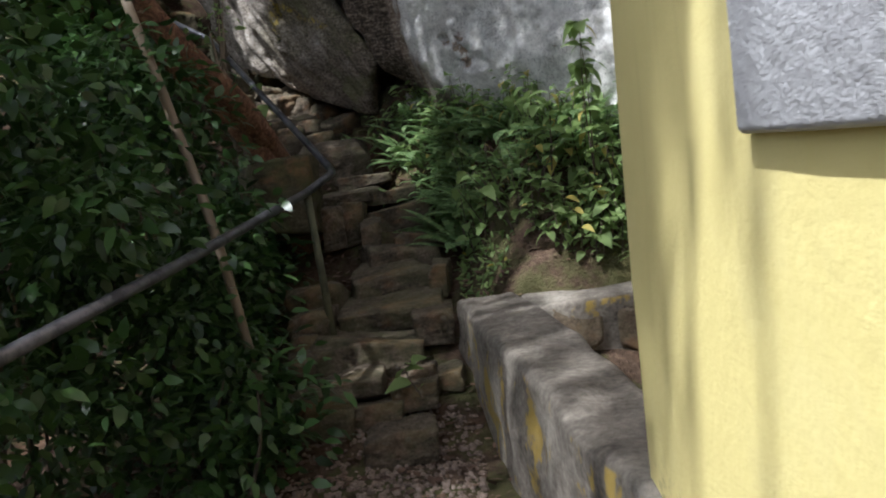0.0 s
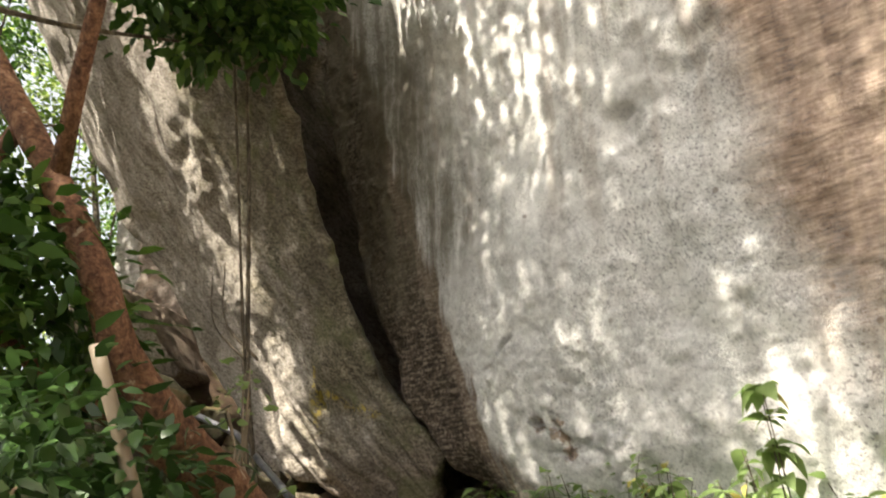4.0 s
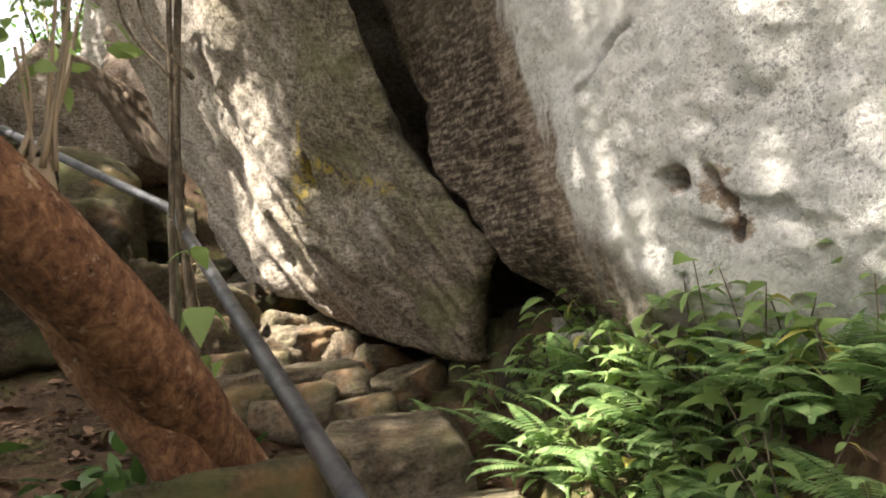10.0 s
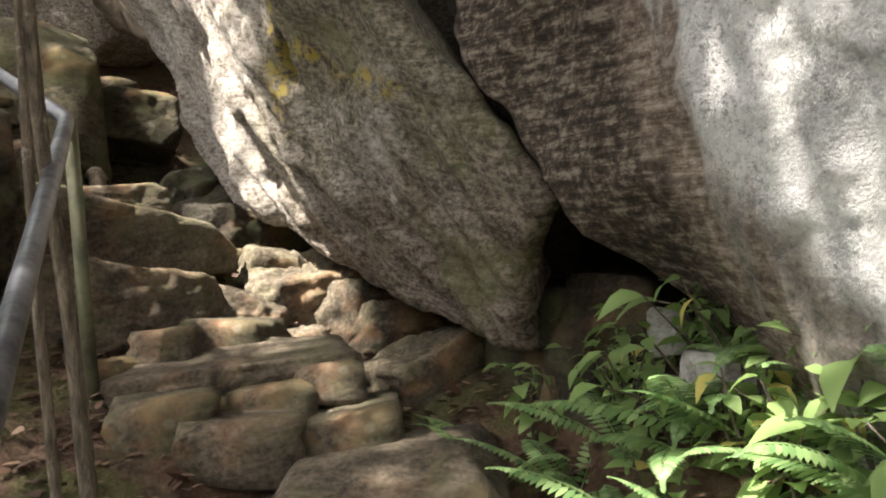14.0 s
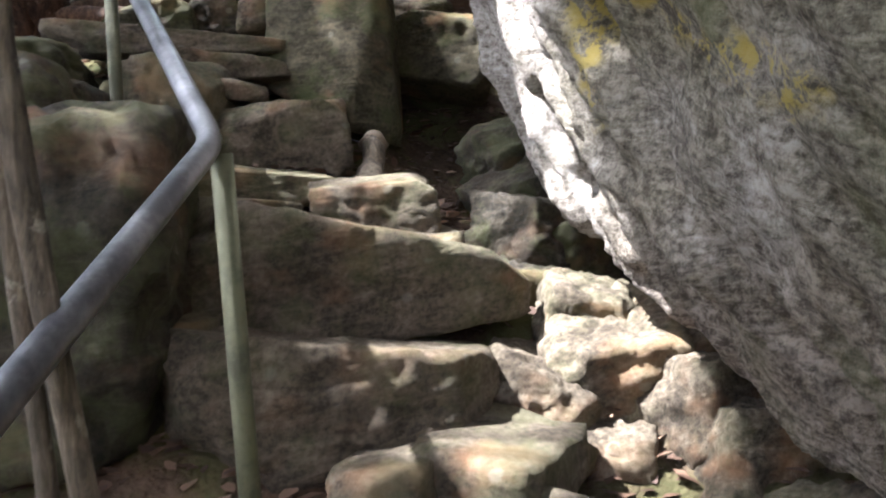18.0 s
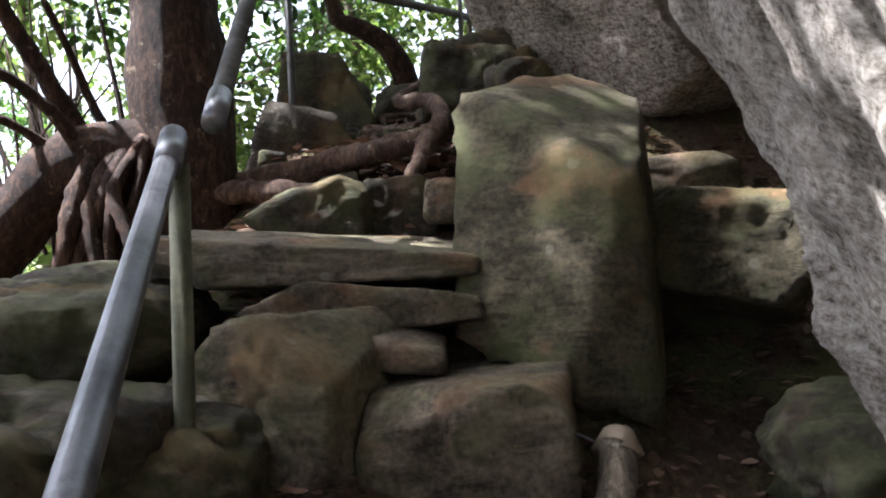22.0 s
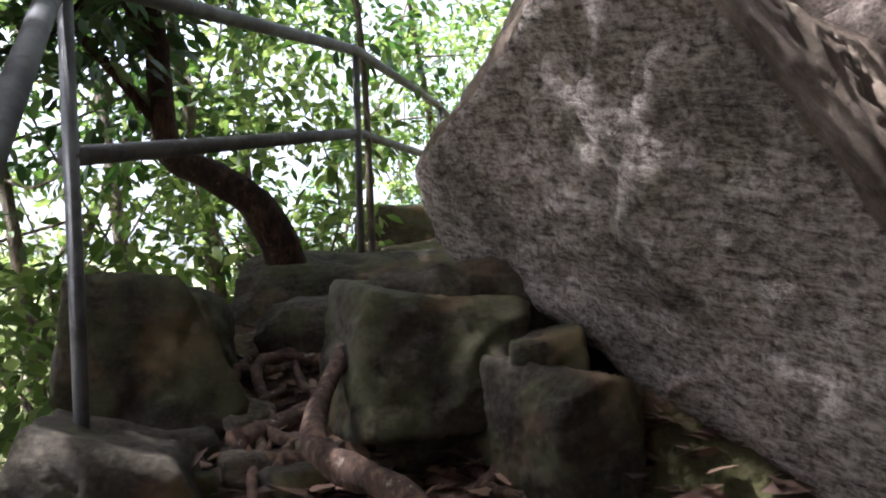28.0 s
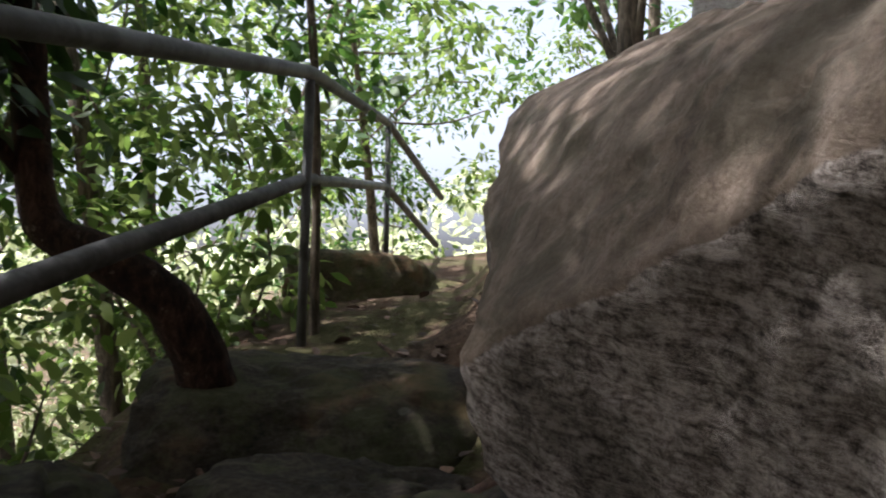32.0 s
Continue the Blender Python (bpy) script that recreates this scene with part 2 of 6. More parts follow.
def brown_cliff_material():
    """Weathered grey-brown gneiss with a vein of yellow lichen."""
    m = Nodes("brown_cliff_rock", 0.85, 0.25)
    s, v = m.axis(0), m.axis(1)
    grain = m.noise(40, 9, 0.82)
    band = m.noise(1.0, 8, 0.78, vec=m.scaled(10.0, 95.0, 14.0, (0, 0, -29)), warp=0.15)
    flute = m.noise(1.0, 6, 0.62, vec=m.scaled(15.0, 1.5, 2.0, (0, 0, 26)), warp=0.25)
    patch = m.noise(1.7, 6, 0.65, warp=0.6)
    mixn = m.crisp(m.math("ADD", m.math("MULTIPLY", grain, 0.56), m.math("ADD", m.math("MULTIPLY", band, 0.28), m.math("MULTIPLY", flute, 0.16))), 2.9)
    grey = m.ramp(mixn, (0.28, (0.076, 0.062, 0.048)), (0.43, (0.23, 0.2, 0.166)), (0.56, (0.36, 0.322, 0.28)), (0.72, (0.5, 0.462, 0.42)))
    olive = m.ramp(mixn, (0.34, (0.05, 0.042, 0.024)), (0.5, (0.135, 0.115, 0.072)), (0.68, (0.28, 0.245, 0.17)))
    base = m.mix(m.math("MULTIPLY", m.span(m.math("ADD", patch, m.math("MULTIPLY", s, -0.16)), 0.4, 0.68), 0.85), grey, olive)
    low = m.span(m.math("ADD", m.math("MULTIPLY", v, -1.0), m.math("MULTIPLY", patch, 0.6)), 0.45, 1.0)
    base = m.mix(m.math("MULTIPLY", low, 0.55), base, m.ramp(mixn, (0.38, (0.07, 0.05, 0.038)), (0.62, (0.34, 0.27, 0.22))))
    sw = m.math("ADD", s, m.math("MULTIPLY", m.math("SUBTRACT", m.noise(9, 4, 0.6), 0.5), 0.16))
    vw = m.math("ADD", v, m.math("MULTIPLY", m.math("SUBTRACT", m.noise(7, 4, 0.6, vec=m.scaled(1, 1, 1, (0, 0, 70))), 0.5), 0.16))
    vein = 9.0
    for a, b in [((-0.45, 0.36), (-0.30, 0.21)), ((-0.30, 0.21), (-0.2, -0.08)), ((-0.46, 0.14), (-0.62, 0.0)), ((-0.62, 0.0), (-1.03, -0.16))]:
        vein = m.math("MINIMUM", m.segment(sw, vw, a, b), vein)
    spot = m.math("MULTIPLY", m.span(m.noise(20, 6, 0.75), 0.47, 0.55), m.math("SUBTRACT", 1.0, m.span(vein, 0.012, 0.06)))
    base = m.mix(m.math("MULTIPLY", spot, 0.8), base, (0.4, 0.3, 0.045))
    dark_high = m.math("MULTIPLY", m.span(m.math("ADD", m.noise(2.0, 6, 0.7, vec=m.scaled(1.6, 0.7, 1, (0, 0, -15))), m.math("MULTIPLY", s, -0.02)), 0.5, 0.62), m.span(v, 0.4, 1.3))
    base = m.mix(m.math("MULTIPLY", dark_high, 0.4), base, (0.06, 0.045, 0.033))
    moss = m.math("MULTIPLY", m.span(m.noise(3.0, 5), 0.5, 0.66), m.math("SUBTRACT", 1.0, m.span(s, -0.9, -0.1)))
    base = m.mix(m.math("MULTIPLY", moss, 0.5), base, (0.16, 0.17, 0.07))
    h = m.math("ADD", m.math("MULTIPLY", grain, 0.8), m.math("ADD", m.math("MULTIPLY", band, 0.5), m.math("MULTIPLY", flute, 0.4)))
    return m.done(base, h, 0.9, 0.035)


def boulder_face_material():
    """Rough split rock: dark pits and pale scratches on the broken face."""
    m = Nodes("split_boulder_rock", 0.85, 0.25)
    s, v = m.axis(0), m.axis(1)
    grain = m.noise(52, 9, 0.8)
    scratch = m.noise(1.0, 8, 0.76, vec=m.scaled(13.0, 70.0, 14.0, (0, 0, -14)), warp=0.5)
    blotch = m.noise(19, 7, 0.75, vec=m.scaled(1, 1.6, 1, (0, 0, -25)), warp=0.5)
    f = m.crisp(m.math("ADD", m.math("MULTIPLY", grain, 0.45), m.math("ADD", m.math("MULTIPLY", scratch, 0.33), m.math("MULTIPLY", blotch, 0.22))), 3.0)
    face = m.ramp(f, (0.26, (0.055, 0.044, 0.036)), (0.42, (0.23, 0.193, 0.163)), (0.55, (0.43, 0.373, 0.323)), (0.7, (0.64, 0.578, 0.515)))
    stain = m.span(m.noise(2.6, 7, 0.7, warp=0.7), 0.47, 0.62)
    face = m.mix(m.math("MULTIPLY", stain, 0.6), face, m.ramp(f, (0.36, (0.02, 0.017, 0.011)), (0.66, (0.12, 0.1, 0.066))))
    run = m.noise(1.0, 7, 0.7, vec=m.scaled(16, 3.0, 3.0, (0, 0, 20)), warp=0.3)
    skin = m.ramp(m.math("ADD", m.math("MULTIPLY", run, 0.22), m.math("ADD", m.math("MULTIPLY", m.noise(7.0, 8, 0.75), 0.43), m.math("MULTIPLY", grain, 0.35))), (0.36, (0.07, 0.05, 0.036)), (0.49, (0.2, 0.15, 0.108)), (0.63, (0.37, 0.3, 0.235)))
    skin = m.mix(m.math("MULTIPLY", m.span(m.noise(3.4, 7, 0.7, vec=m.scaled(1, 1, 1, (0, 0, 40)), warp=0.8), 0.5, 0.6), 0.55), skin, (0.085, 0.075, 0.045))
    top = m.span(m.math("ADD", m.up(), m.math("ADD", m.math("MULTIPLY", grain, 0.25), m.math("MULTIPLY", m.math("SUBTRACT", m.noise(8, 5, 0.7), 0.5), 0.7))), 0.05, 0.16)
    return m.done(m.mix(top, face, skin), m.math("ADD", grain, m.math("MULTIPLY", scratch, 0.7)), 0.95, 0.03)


def stone_material(name, dark, mid, pale, moss=0.4, rust=0.3):
    m = Nodes(name, 0.88, 0.22)
    grain = m.noise(60, 10, 0.82)
    band = m.noise(1.0, 7, 0.7, vec=m.scaled(7, 7, 24, (12, 8, 0)), warp=1.2)
    patch = m.noise(7.0, 6, 0.7, warp=0.5)
    f = m.crisp(m.math("ADD", m.math("MULTIPLY", grain, 0.48), m.math("ADD", m.math("MULTIPLY", band, 0.26), m.math("MULTIPLY", patch, 0.26))), 2.7)
    base = m.ramp(f, (0.3, dark), (0.5, mid), (0.74, pale))
    fine = m.span(m.noise(120, 4, 0.8), 0.5, 0.62)
    base = m.mix(m.math("MULTIPLY", fine, 0.35), base, dark)
    rusty = m.math("MULTIPLY", m.span(m.noise(2.3, 5, 0.6, vec=m.scaled(1, 1, 1.6, (20, 0, 10))), 0.52, 0.68), m.math("ADD", m.math("MULTIPLY", m.random(), rust), rust * 0.5))
    base = m.mix(rusty, base, (0.30, 0.155, 0.075))
    mossy = m.math("MULTIPLY", m.span(m.math("ADD", m.noise(5, 6, 0.7), m.math("MULTIPLY", m.random(), 0.12)), 0.5, 0.66), moss)
    base = m.mix(mossy, base, (0.075, 0.085, 0.03))
    lichen = m.span(m.math("ADD", m.cells(7.0), m.math("MULTIPLY", m.noise(22, 5, 0.7), 0.2)), 0.24, 0.18)
    base = m.mix(m.math("MULTIPLY", m.math("MULTIPLY", lichen, m.span(m.noise(1.6, 3), 0.52, 0.6)), 0.2), base, (0.3, 0.3, 0.25))
    h = m.math("ADD", m.math("MULTIPLY", grain, 0.7), m.math("ADD", m.math("MULTIPLY", band, 0.6), m.math("MULTIPLY", patch, 0.5)))
    return m.done(base, h, 0.75, 0.022)


def soil_material():
    m = Nodes("soil", 0.95, 0.1)
    big, small = m.noise(0.9, 6, 0.65), m.noise(24, 7, 0.75)
    base = m.ramp(m.math("ADD", m.math("MULTIPLY", big, 0.5), m.math("MULTIPLY", small, 0.5)), (0.35, (0.02, 0.014, 0.01)), (0.5, (0.066, 0.044, 0.03)), (0.66, (0.16, 0.11, 0.078)))
    red = m.span(m.noise(1.4, 4), 0.5, 0.65)
    base = m.mix(m.math("MULTIPLY", red, 0.35), base, (0.13, 0.07, 0.038))
    mossy = m.span(m.math("ADD", m.noise(2.4, 5, 0.65), m.math("MULTIPLY", small, 0.2)), 0.56, 0.7)
    base = m.mix(m.math("MULTIPLY", mossy, 0.6), base, (0.075, 0.085, 0.03))
    crumbs = m.cells(60)
    return m.done(base, m.math("ADD", small, m.math("MULTIPLY", crumbs, -0.5)), 0.8, 0.03)


def bark_material(name, dark, mid, pale, stretch=4.0, spots=(0.3, 0.27, 0.22)):
    m = Nodes(name, 0.85, 0.2)
    ridge = m.crisp(m.noise(1.0, 8, 0.76, vec=m.scaled(34, 34, 34 / stretch), warp=0.5), 1.6)
    patch = m.noise(5.0, 5, 0.6)
    base = m.ramp(m.math("ADD", m.math("MULTIPLY", ridge, 0.6), m.math("MULTIPLY", patch, 0.4)), (0.36, dark), (0.5, mid), (0.64, pale))
    sp = m.span(m.noise(13, 5, 0.7), 0.6, 0.68)
    base = m.mix(m.math("MULTIPLY", sp, 0.7), base, spots)
    return m.done(base, ridge, 0.6, 0.02)


def leaf_material(name, dark, mid, pale, rough=0.42, through_light=0.35, yellow=0.0):
    m = Nodes(name, rough, 0.45)
    r = m.island()
    base = m.ramp(r, (0.0, dark), (0.55, mid), (1.0, pale))
    if yellow:
        base = m.mix(m.span(m.math("FRACT", m.math("MULTIPLY", r, 17.3)), 1.0 - yellow, 1.0 - yellow + 0.02), base, (0.45, 0.33, 0.03))
    base = m.mix(m.math("MULTIPLY", m.noise(40, 4), 0.3), base, dark)
    return m.done(base, through_light=through_light)


def plaster_material(name, base_color, stain, pale, bumps=0.3):
    m = Nodes(name, 0.7, 0.3)
    big, fine = m.noise(1.8, 6, 0.65), m.noise(55, 5, 0.7)
    run = m.noise(1.0, 5, 0.6, vec=m.scaled(7, 7, 0.8))
    base = m.mix(m.math("MULTIPLY", m.span(big, 0.45, 0.7), 0.35), base_color, pale)
    base = m.mix(m.math("MULTIPLY", m.span(run, 0.52, 0.72), 0.3), base, stain)
    low = m.span(m.math("ADD", m.axis(2), m.math("MULTIPLY", m.noise(6, 6, 0.7), 0.35)), 0.98, 0.78)
    spots = m.math("MULTIPLY", low, m.span(m.noise(9, 6, 0.75), 0.48, 0.6))
    base = m.mix(m.math("MULTIPLY", spots, 0.7), base, (0.12, 0.1, 0.05))
    return m.done(base, m.math("ADD", m.math("MULTIPLY", fine, 0.3), m.math("MULTIPLY", m.noise(14, 6, 0.7), 0.7)), bumps, 0.02)


def masonry_material():
    m = Nodes("weathered_masonry", 0.85, 0.2)
    big, fine = m.noise(3.0, 7, 0.7), m.noise(30, 7, 0.75)
    base = m.ramp(m.math("ADD", m.math("MULTIPLY", big, 0.55), m.math("MULTIPLY", fine, 0.45)), (0.36, (0.06, 0.052, 0.042)), (0.5, (0.2, 0.175, 0.145)), (0.64, (0.36, 0.33, 0.28)))
    paint = m.math("MULTIPLY", m.span(m.noise(3.5, 6, 0.7, vec=m.scaled(1, 1, 0.6)), 0.54, 0.6), m.span(m.up(), 0.5, 0.2))
    base = m.mix(m.math("MULTIPLY", paint, 0.75), base, (0.42, 0.29, 0.05))
    return m.done(base, m.math("ADD", fine, big), 0.8, 0.03)


def metal_material(name, pale, dark, rough=0.4, metal=0.75):
    m = Nodes(name, rough, 0.5)
    wear = m.noise(6, 6, 0.7)
    base = m.mix(m.span(wear, 0.42, 0.62), pale, dark)
    fleck = m.span(m.noise(45, 5, 0.7), 0.55, 0.64)
    base = m.mix(m.math("MULTIPLY", fleck, 0.35), base, dark)
    return m.done(base, m.noise(60, 4), 0.15, 0.005, rough=m.math("ADD", m.math("MULTIPLY", wear, 0.35), rough - 0.15), metal=metal)


def plain_material(name, color, rough=0.6):
    m = Nodes(name, rough, 0.3)
    n = m.noise(20, 6, 0.7)
    return m.done(m.mix(m.math("MULTIPLY", n, 0.5), color, tuple(c * 0.6 for c in color)), n, 0.4, 0.01)


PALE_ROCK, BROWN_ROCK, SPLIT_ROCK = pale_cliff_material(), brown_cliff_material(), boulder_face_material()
STEP_ROCK = stone_material("step_rock", (0.032, 0.025, 0.017), (0.098, 0.078, 0.055), (0.2, 0.163, 0.12), 0.35, 0.35)
MOSSY_ROCK = stone_material("mossy_rock", (0.022, 0.019, 0.011), (0.068, 0.057, 0.034), (0.145, 0.12, 0.078), 0.55, 0.6)
# dark stone, tone lowered further for boulders that lie in deep shade
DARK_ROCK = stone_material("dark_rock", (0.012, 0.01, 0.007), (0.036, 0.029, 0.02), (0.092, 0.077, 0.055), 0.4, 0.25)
CRAG_ROCK = stone_material("crag_rock", (0.03, 0.023, 0.016), (0.105, 0.083, 0.058), (0.27, 0.225, 0.165), 0.25, 0.5)
PINK_ROCK = stone_material("pink_brown_rock", (0.045, 0.034, 0.027), (0.165, 0.132, 0.11), (0.34, 0.285, 0.245), 0.05, 0.25)
SOIL = soil_material()
RED_BARK = bark_material("red_bark", (0.045, 0.022, 0.014), (0.145, 0.072, 0.042), (0.27, 0.155, 0.09), 1.2, (0.42, 0.33, 0.24))
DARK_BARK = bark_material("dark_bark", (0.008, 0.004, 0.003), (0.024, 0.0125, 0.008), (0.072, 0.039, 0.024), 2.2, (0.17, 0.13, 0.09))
GREY_BARK = bark_material("grey_bark", (0.03, 0.025, 0.018), (0.1, 0.08, 0.058), (0.22, 0.18, 0.13), 5.0)
ROOT_BARK = bark_material("root_bark", (0.022, 0.013, 0.009), (0.062, 0.037, 0.026), (0.14, 0.088, 0.06), 2.0)
BUSH_LEAF = leaf_material("bush_leaf", (0.02, 0.045, 0.012), (0.045, 0.1, 0.024), (0.085, 0.16, 0.045), 0.35, 0.3)
TREE_LEAF = leaf_material("tree_leaf", (0.02, 0.05, 0.008), (0.05, 0.115, 0.018), (0.11, 0.19, 0.035), 0.45, 0.5)
# next two: leaf colours lightened for backlight and distance haze
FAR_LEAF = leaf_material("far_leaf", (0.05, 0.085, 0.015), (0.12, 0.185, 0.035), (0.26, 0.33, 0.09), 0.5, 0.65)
HAZE_TINT_LEAF = leaf_material("haze_tint_leaf", (0.32, 0.36, 0.18), (0.48, 0.51, 0.3), (0.64, 0.65, 0.46), 0.6, 0.5)
HERB_LEAF = leaf_material("herb_leaf", (0.12, 0.19, 0.065), (0.21, 0.3, 0.1), (0.31, 0.39, 0.15), 0.68, 0.5, yellow=0.03)
FERN_LEAF = leaf_material("fern_leaf", (0.12, 0.21, 0.08), (0.2, 0.31, 0.115), (0.31, 0.41, 0.18), 0.45, 0.5)
DRY_LEAF = leaf_material("dry_leaf", (0.04, 0.02, 0.012), (0.1, 0.054, 0.032), (0.21, 0.13, 0.085), 0.7, 0.1)
YELLOW_PLASTER = plaster_material("yellow_plaster", (0.66, 0.57, 0.24), (0.5, 0.42, 0.17), (0.72, 0.65, 0.34))
GREY_PLASTER = plaster_material("grey_plaster", (0.36, 0.36, 0.37), (0.28, 0.28, 0.29), (0.46, 0.46, 0.47), 0.8)
MASONRY = masonry_material()
PIPE = metal_material("galvanised_pipe", (0.15, 0.15, 0.165), (0.06, 0.06, 0.07), 0.34)
DULL_PIPE = metal_material("painted_pipe", (0.1, 0.102, 0.1), (0.05, 0.05, 0.048), 0.6, 0.3)
MOSS_PIPE = metal_material("mossy_post", (0.085, 0.085, 0.045), (0.04, 0.04, 0.02), 0.75, 0.1)
OLD_POLE = plain_material("weathered_pole", (0.21, 0.165, 0.115))
GRAVEL = stone_material("gravel", (0.1, 0.075, 0.06), (0.22, 0.165, 0.135), (0.36, 0.29, 0.25), 0.0, 0.3)

# ---- mesh helpers ----
def lattice_value(ix, iy, iz, seed):
    h = (ix * 374761393 + iy * 668265263 + iz * 2147483647 + seed * 1274126177) & 0xFFFFFFFF
    h = ((h ^ (h >> 13)) * 1274126177) & 0xFFFFFFFF
    h = ((h ^ (h >> 16)) * 2246822519) & 0xFFFFFFFF
    return ((h ^ (h >> 15)) & 0xFFFF) / 32767.5 - 1.0


def value_noise(p, seed=0):
    """Smooth noise in -1..1 at the points p (n, 3)."""
    i = np.floor(p).astype(np.int64)
    f = p - i
    f = f * f * f * (f * (f * 6 - 15) + 10)
    total = 0.0
    for dx in (0, 1):
        for dy in (0, 1):
            for dz in (0, 1):
                w = np.abs(1 - dx - f[:, 0]) * np.abs(1 - dy - f[:, 1]) * np.abs(1 - dz - f[:, 2])
                total = total + w * lattice_value(i[:, 0] + dx, i[:, 1] + dy, i[:, 2] + dz, seed)
    return total


def fractal(p, scale, octaves=4, gain=0.5, seed=0):
    out, amp = np.zeros(len(p)), 1.0
    for k in range(octaves):
        out += amp * value_noise(p * scale + 17.3 * k, seed + k)
        scale, amp = scale * 2.03, amp * gain
    return out


def smooth(x, lo, hi):
    t = np.clip((x - lo) / (hi - lo), 0, 1)
    return t * t * (3 - 2 * t)


def mesh_of(name, verts, faces, material, shade=True):
    """A mesh from vertex and face arrays; the faces all have the same number of corners, or come as a list."""
    me = bpy.data.meshes.new(name)
    if isinstance(faces, np.ndarray):
        n, k = faces.shape
        me.vertices.add(len(verts)), me.loops.add(n * k), me.polygons.add(n)
        me.vertices.foreach_set("co", np.asarray(verts, np.float32).ravel())
        me.loops.foreach_set("vertex_index", faces.astype(np.int32).ravel())
        me.polygons.foreach_set("loop_start", np.arange(0, n * k, k, dtype=np.int32))
        me.update(calc_edges=True)
    else:
        me.from_pydata([tuple(v) for v in verts], [], faces)
    if shade:
        me.polygons.foreach_set("use_smooth", np.ones(len(me.polygons), bool))
    me.materials.append(material)
    me.update()
    return me


def part(name, me, parent, label="", m=None):
    ob = new(name, me)
    ob.parent = parent
    if m is not None:
        ob.matrix_basis = m
    return tagged(ob, label)


def thing(name, label, category, at=(0, 0, 0), turn=0.0, group="", kind="", me=None, m=None):
    ob = new(name, me)
    ob.matrix_basis = m if m is not None else pose(*at, 0, 0, turn)
    return tagged(ob, label, category, group, kind)


def spline(points, n):
    """n points on a smooth line through the given ones."""
    p = np.array(points, float)
    p = np.vstack([2 * p[0] - p[1], p, 2 * p[-1] - p[-2]])
    t = np.linspace(0, len(p) - 3 - 1e-6, n)
    k = t.astype(int)
    f = (t - k)[:, None]
    a, b, c, d = p[k], p[k + 1], p[k + 2], p[k + 3]
    return 0.5 * (2 * b + (c - a) * f + (2 * a - 5 * b + 4 * c - d) * f ** 2 + (3 * b - a - 3 * c + d) * f ** 3)


def tube_arrays(line, radii, sides=10, rough=0.0, seed=0, caps=True):
    line = np.asarray(line, float)
    radii = np.broadcast_to(np.asarray(radii, float), (len(line),))
    d = np.gradient(line, axis=0)
    d /= np.linalg.norm(d, axis=1)[:, None] + 1e-9
    ref = np.array([0.31, 0.22, 0.92]) if abs(d[:, 2]).mean() < 0.8 else np.array([0.9, 0.3, 0.1])
    x = np.cross(d, ref)
    x /= np.linalg.norm(x, axis=1)[:, None] + 1e-9
    y = np.cross(d, x)
    a = np.linspace(0, 2 * np.pi, sides, endpoint=False)
    ring = np.cos(a)[None, :, None] * x[:, None, :] + np.sin(a)[None, :, None] * y[:, None, :]
    v = (line[:, None, :] + radii[:, None, None] * ring)
    if rough:
        flat = v.reshape(-1, 3)
        n = fractal(flat, 0.55 / max(radii.mean(), 0.01), 3, 0.55, seed).reshape(v.shape[:2])
        v = v + ring * (n * rough * radii[:, None])[:, :, None]
    v = v.reshape(-1, 3)
    i = np.arange(len(line) - 1)[:, None] * sides + np.arange(sides)[None, :]
    j = np.arange(len(line) - 1)[:, None] * sides + (np.arange(sides)[None, :] + 1) % sides
    faces = np.stack([i, j, j + sides, i + sides], -1).reshape(-1, 4)
    if caps:
        c0, c1 = len(v), len(v) + 1
        v = np.vstack([v, line[0], line[-1]])
        k = np.arange(sides)
        k2 = (k + 1) % sides
        base = (len(line) - 1) * sides
        faces = np.vstack([faces, np.stack([np.full(sides, c0), k2, k, k], -1), np.stack([np.full(sides, c1), base + k, base + k2, base + k2], -1)])
    return v, faces


def tube(name, line, radii, material, sides=10, rough=0.0, seed=0):
    v, f = tube_arrays(line, radii, sides, rough, seed)
    faces = [tuple(dict.fromkeys(int(i) for i in q)) for q in f]
    return mesh_of(name, v, faces, material)


def join(pieces):
    vs, fs, n = [], [], 0
    for v, f in pieces:
        vs.append(v), fs.append(np.asarray(f) + n)
        n += len(v)
    return np.vstack(vs), np.vstack(fs)


SPHERES = {}


def unit_sphere(level):
    if level not in SPHERES:
        bm = bmesh.new()
        bmesh.ops.create_icosphere(bm, subdivisions=level, radius=1.0)
        SPHERES[level] = (np.array([v.co[:] for v in bm.verts]), np.array([[v.index for v in f.verts] for f in bm.faces]))
        bm.free()
    return SPHERES[level]


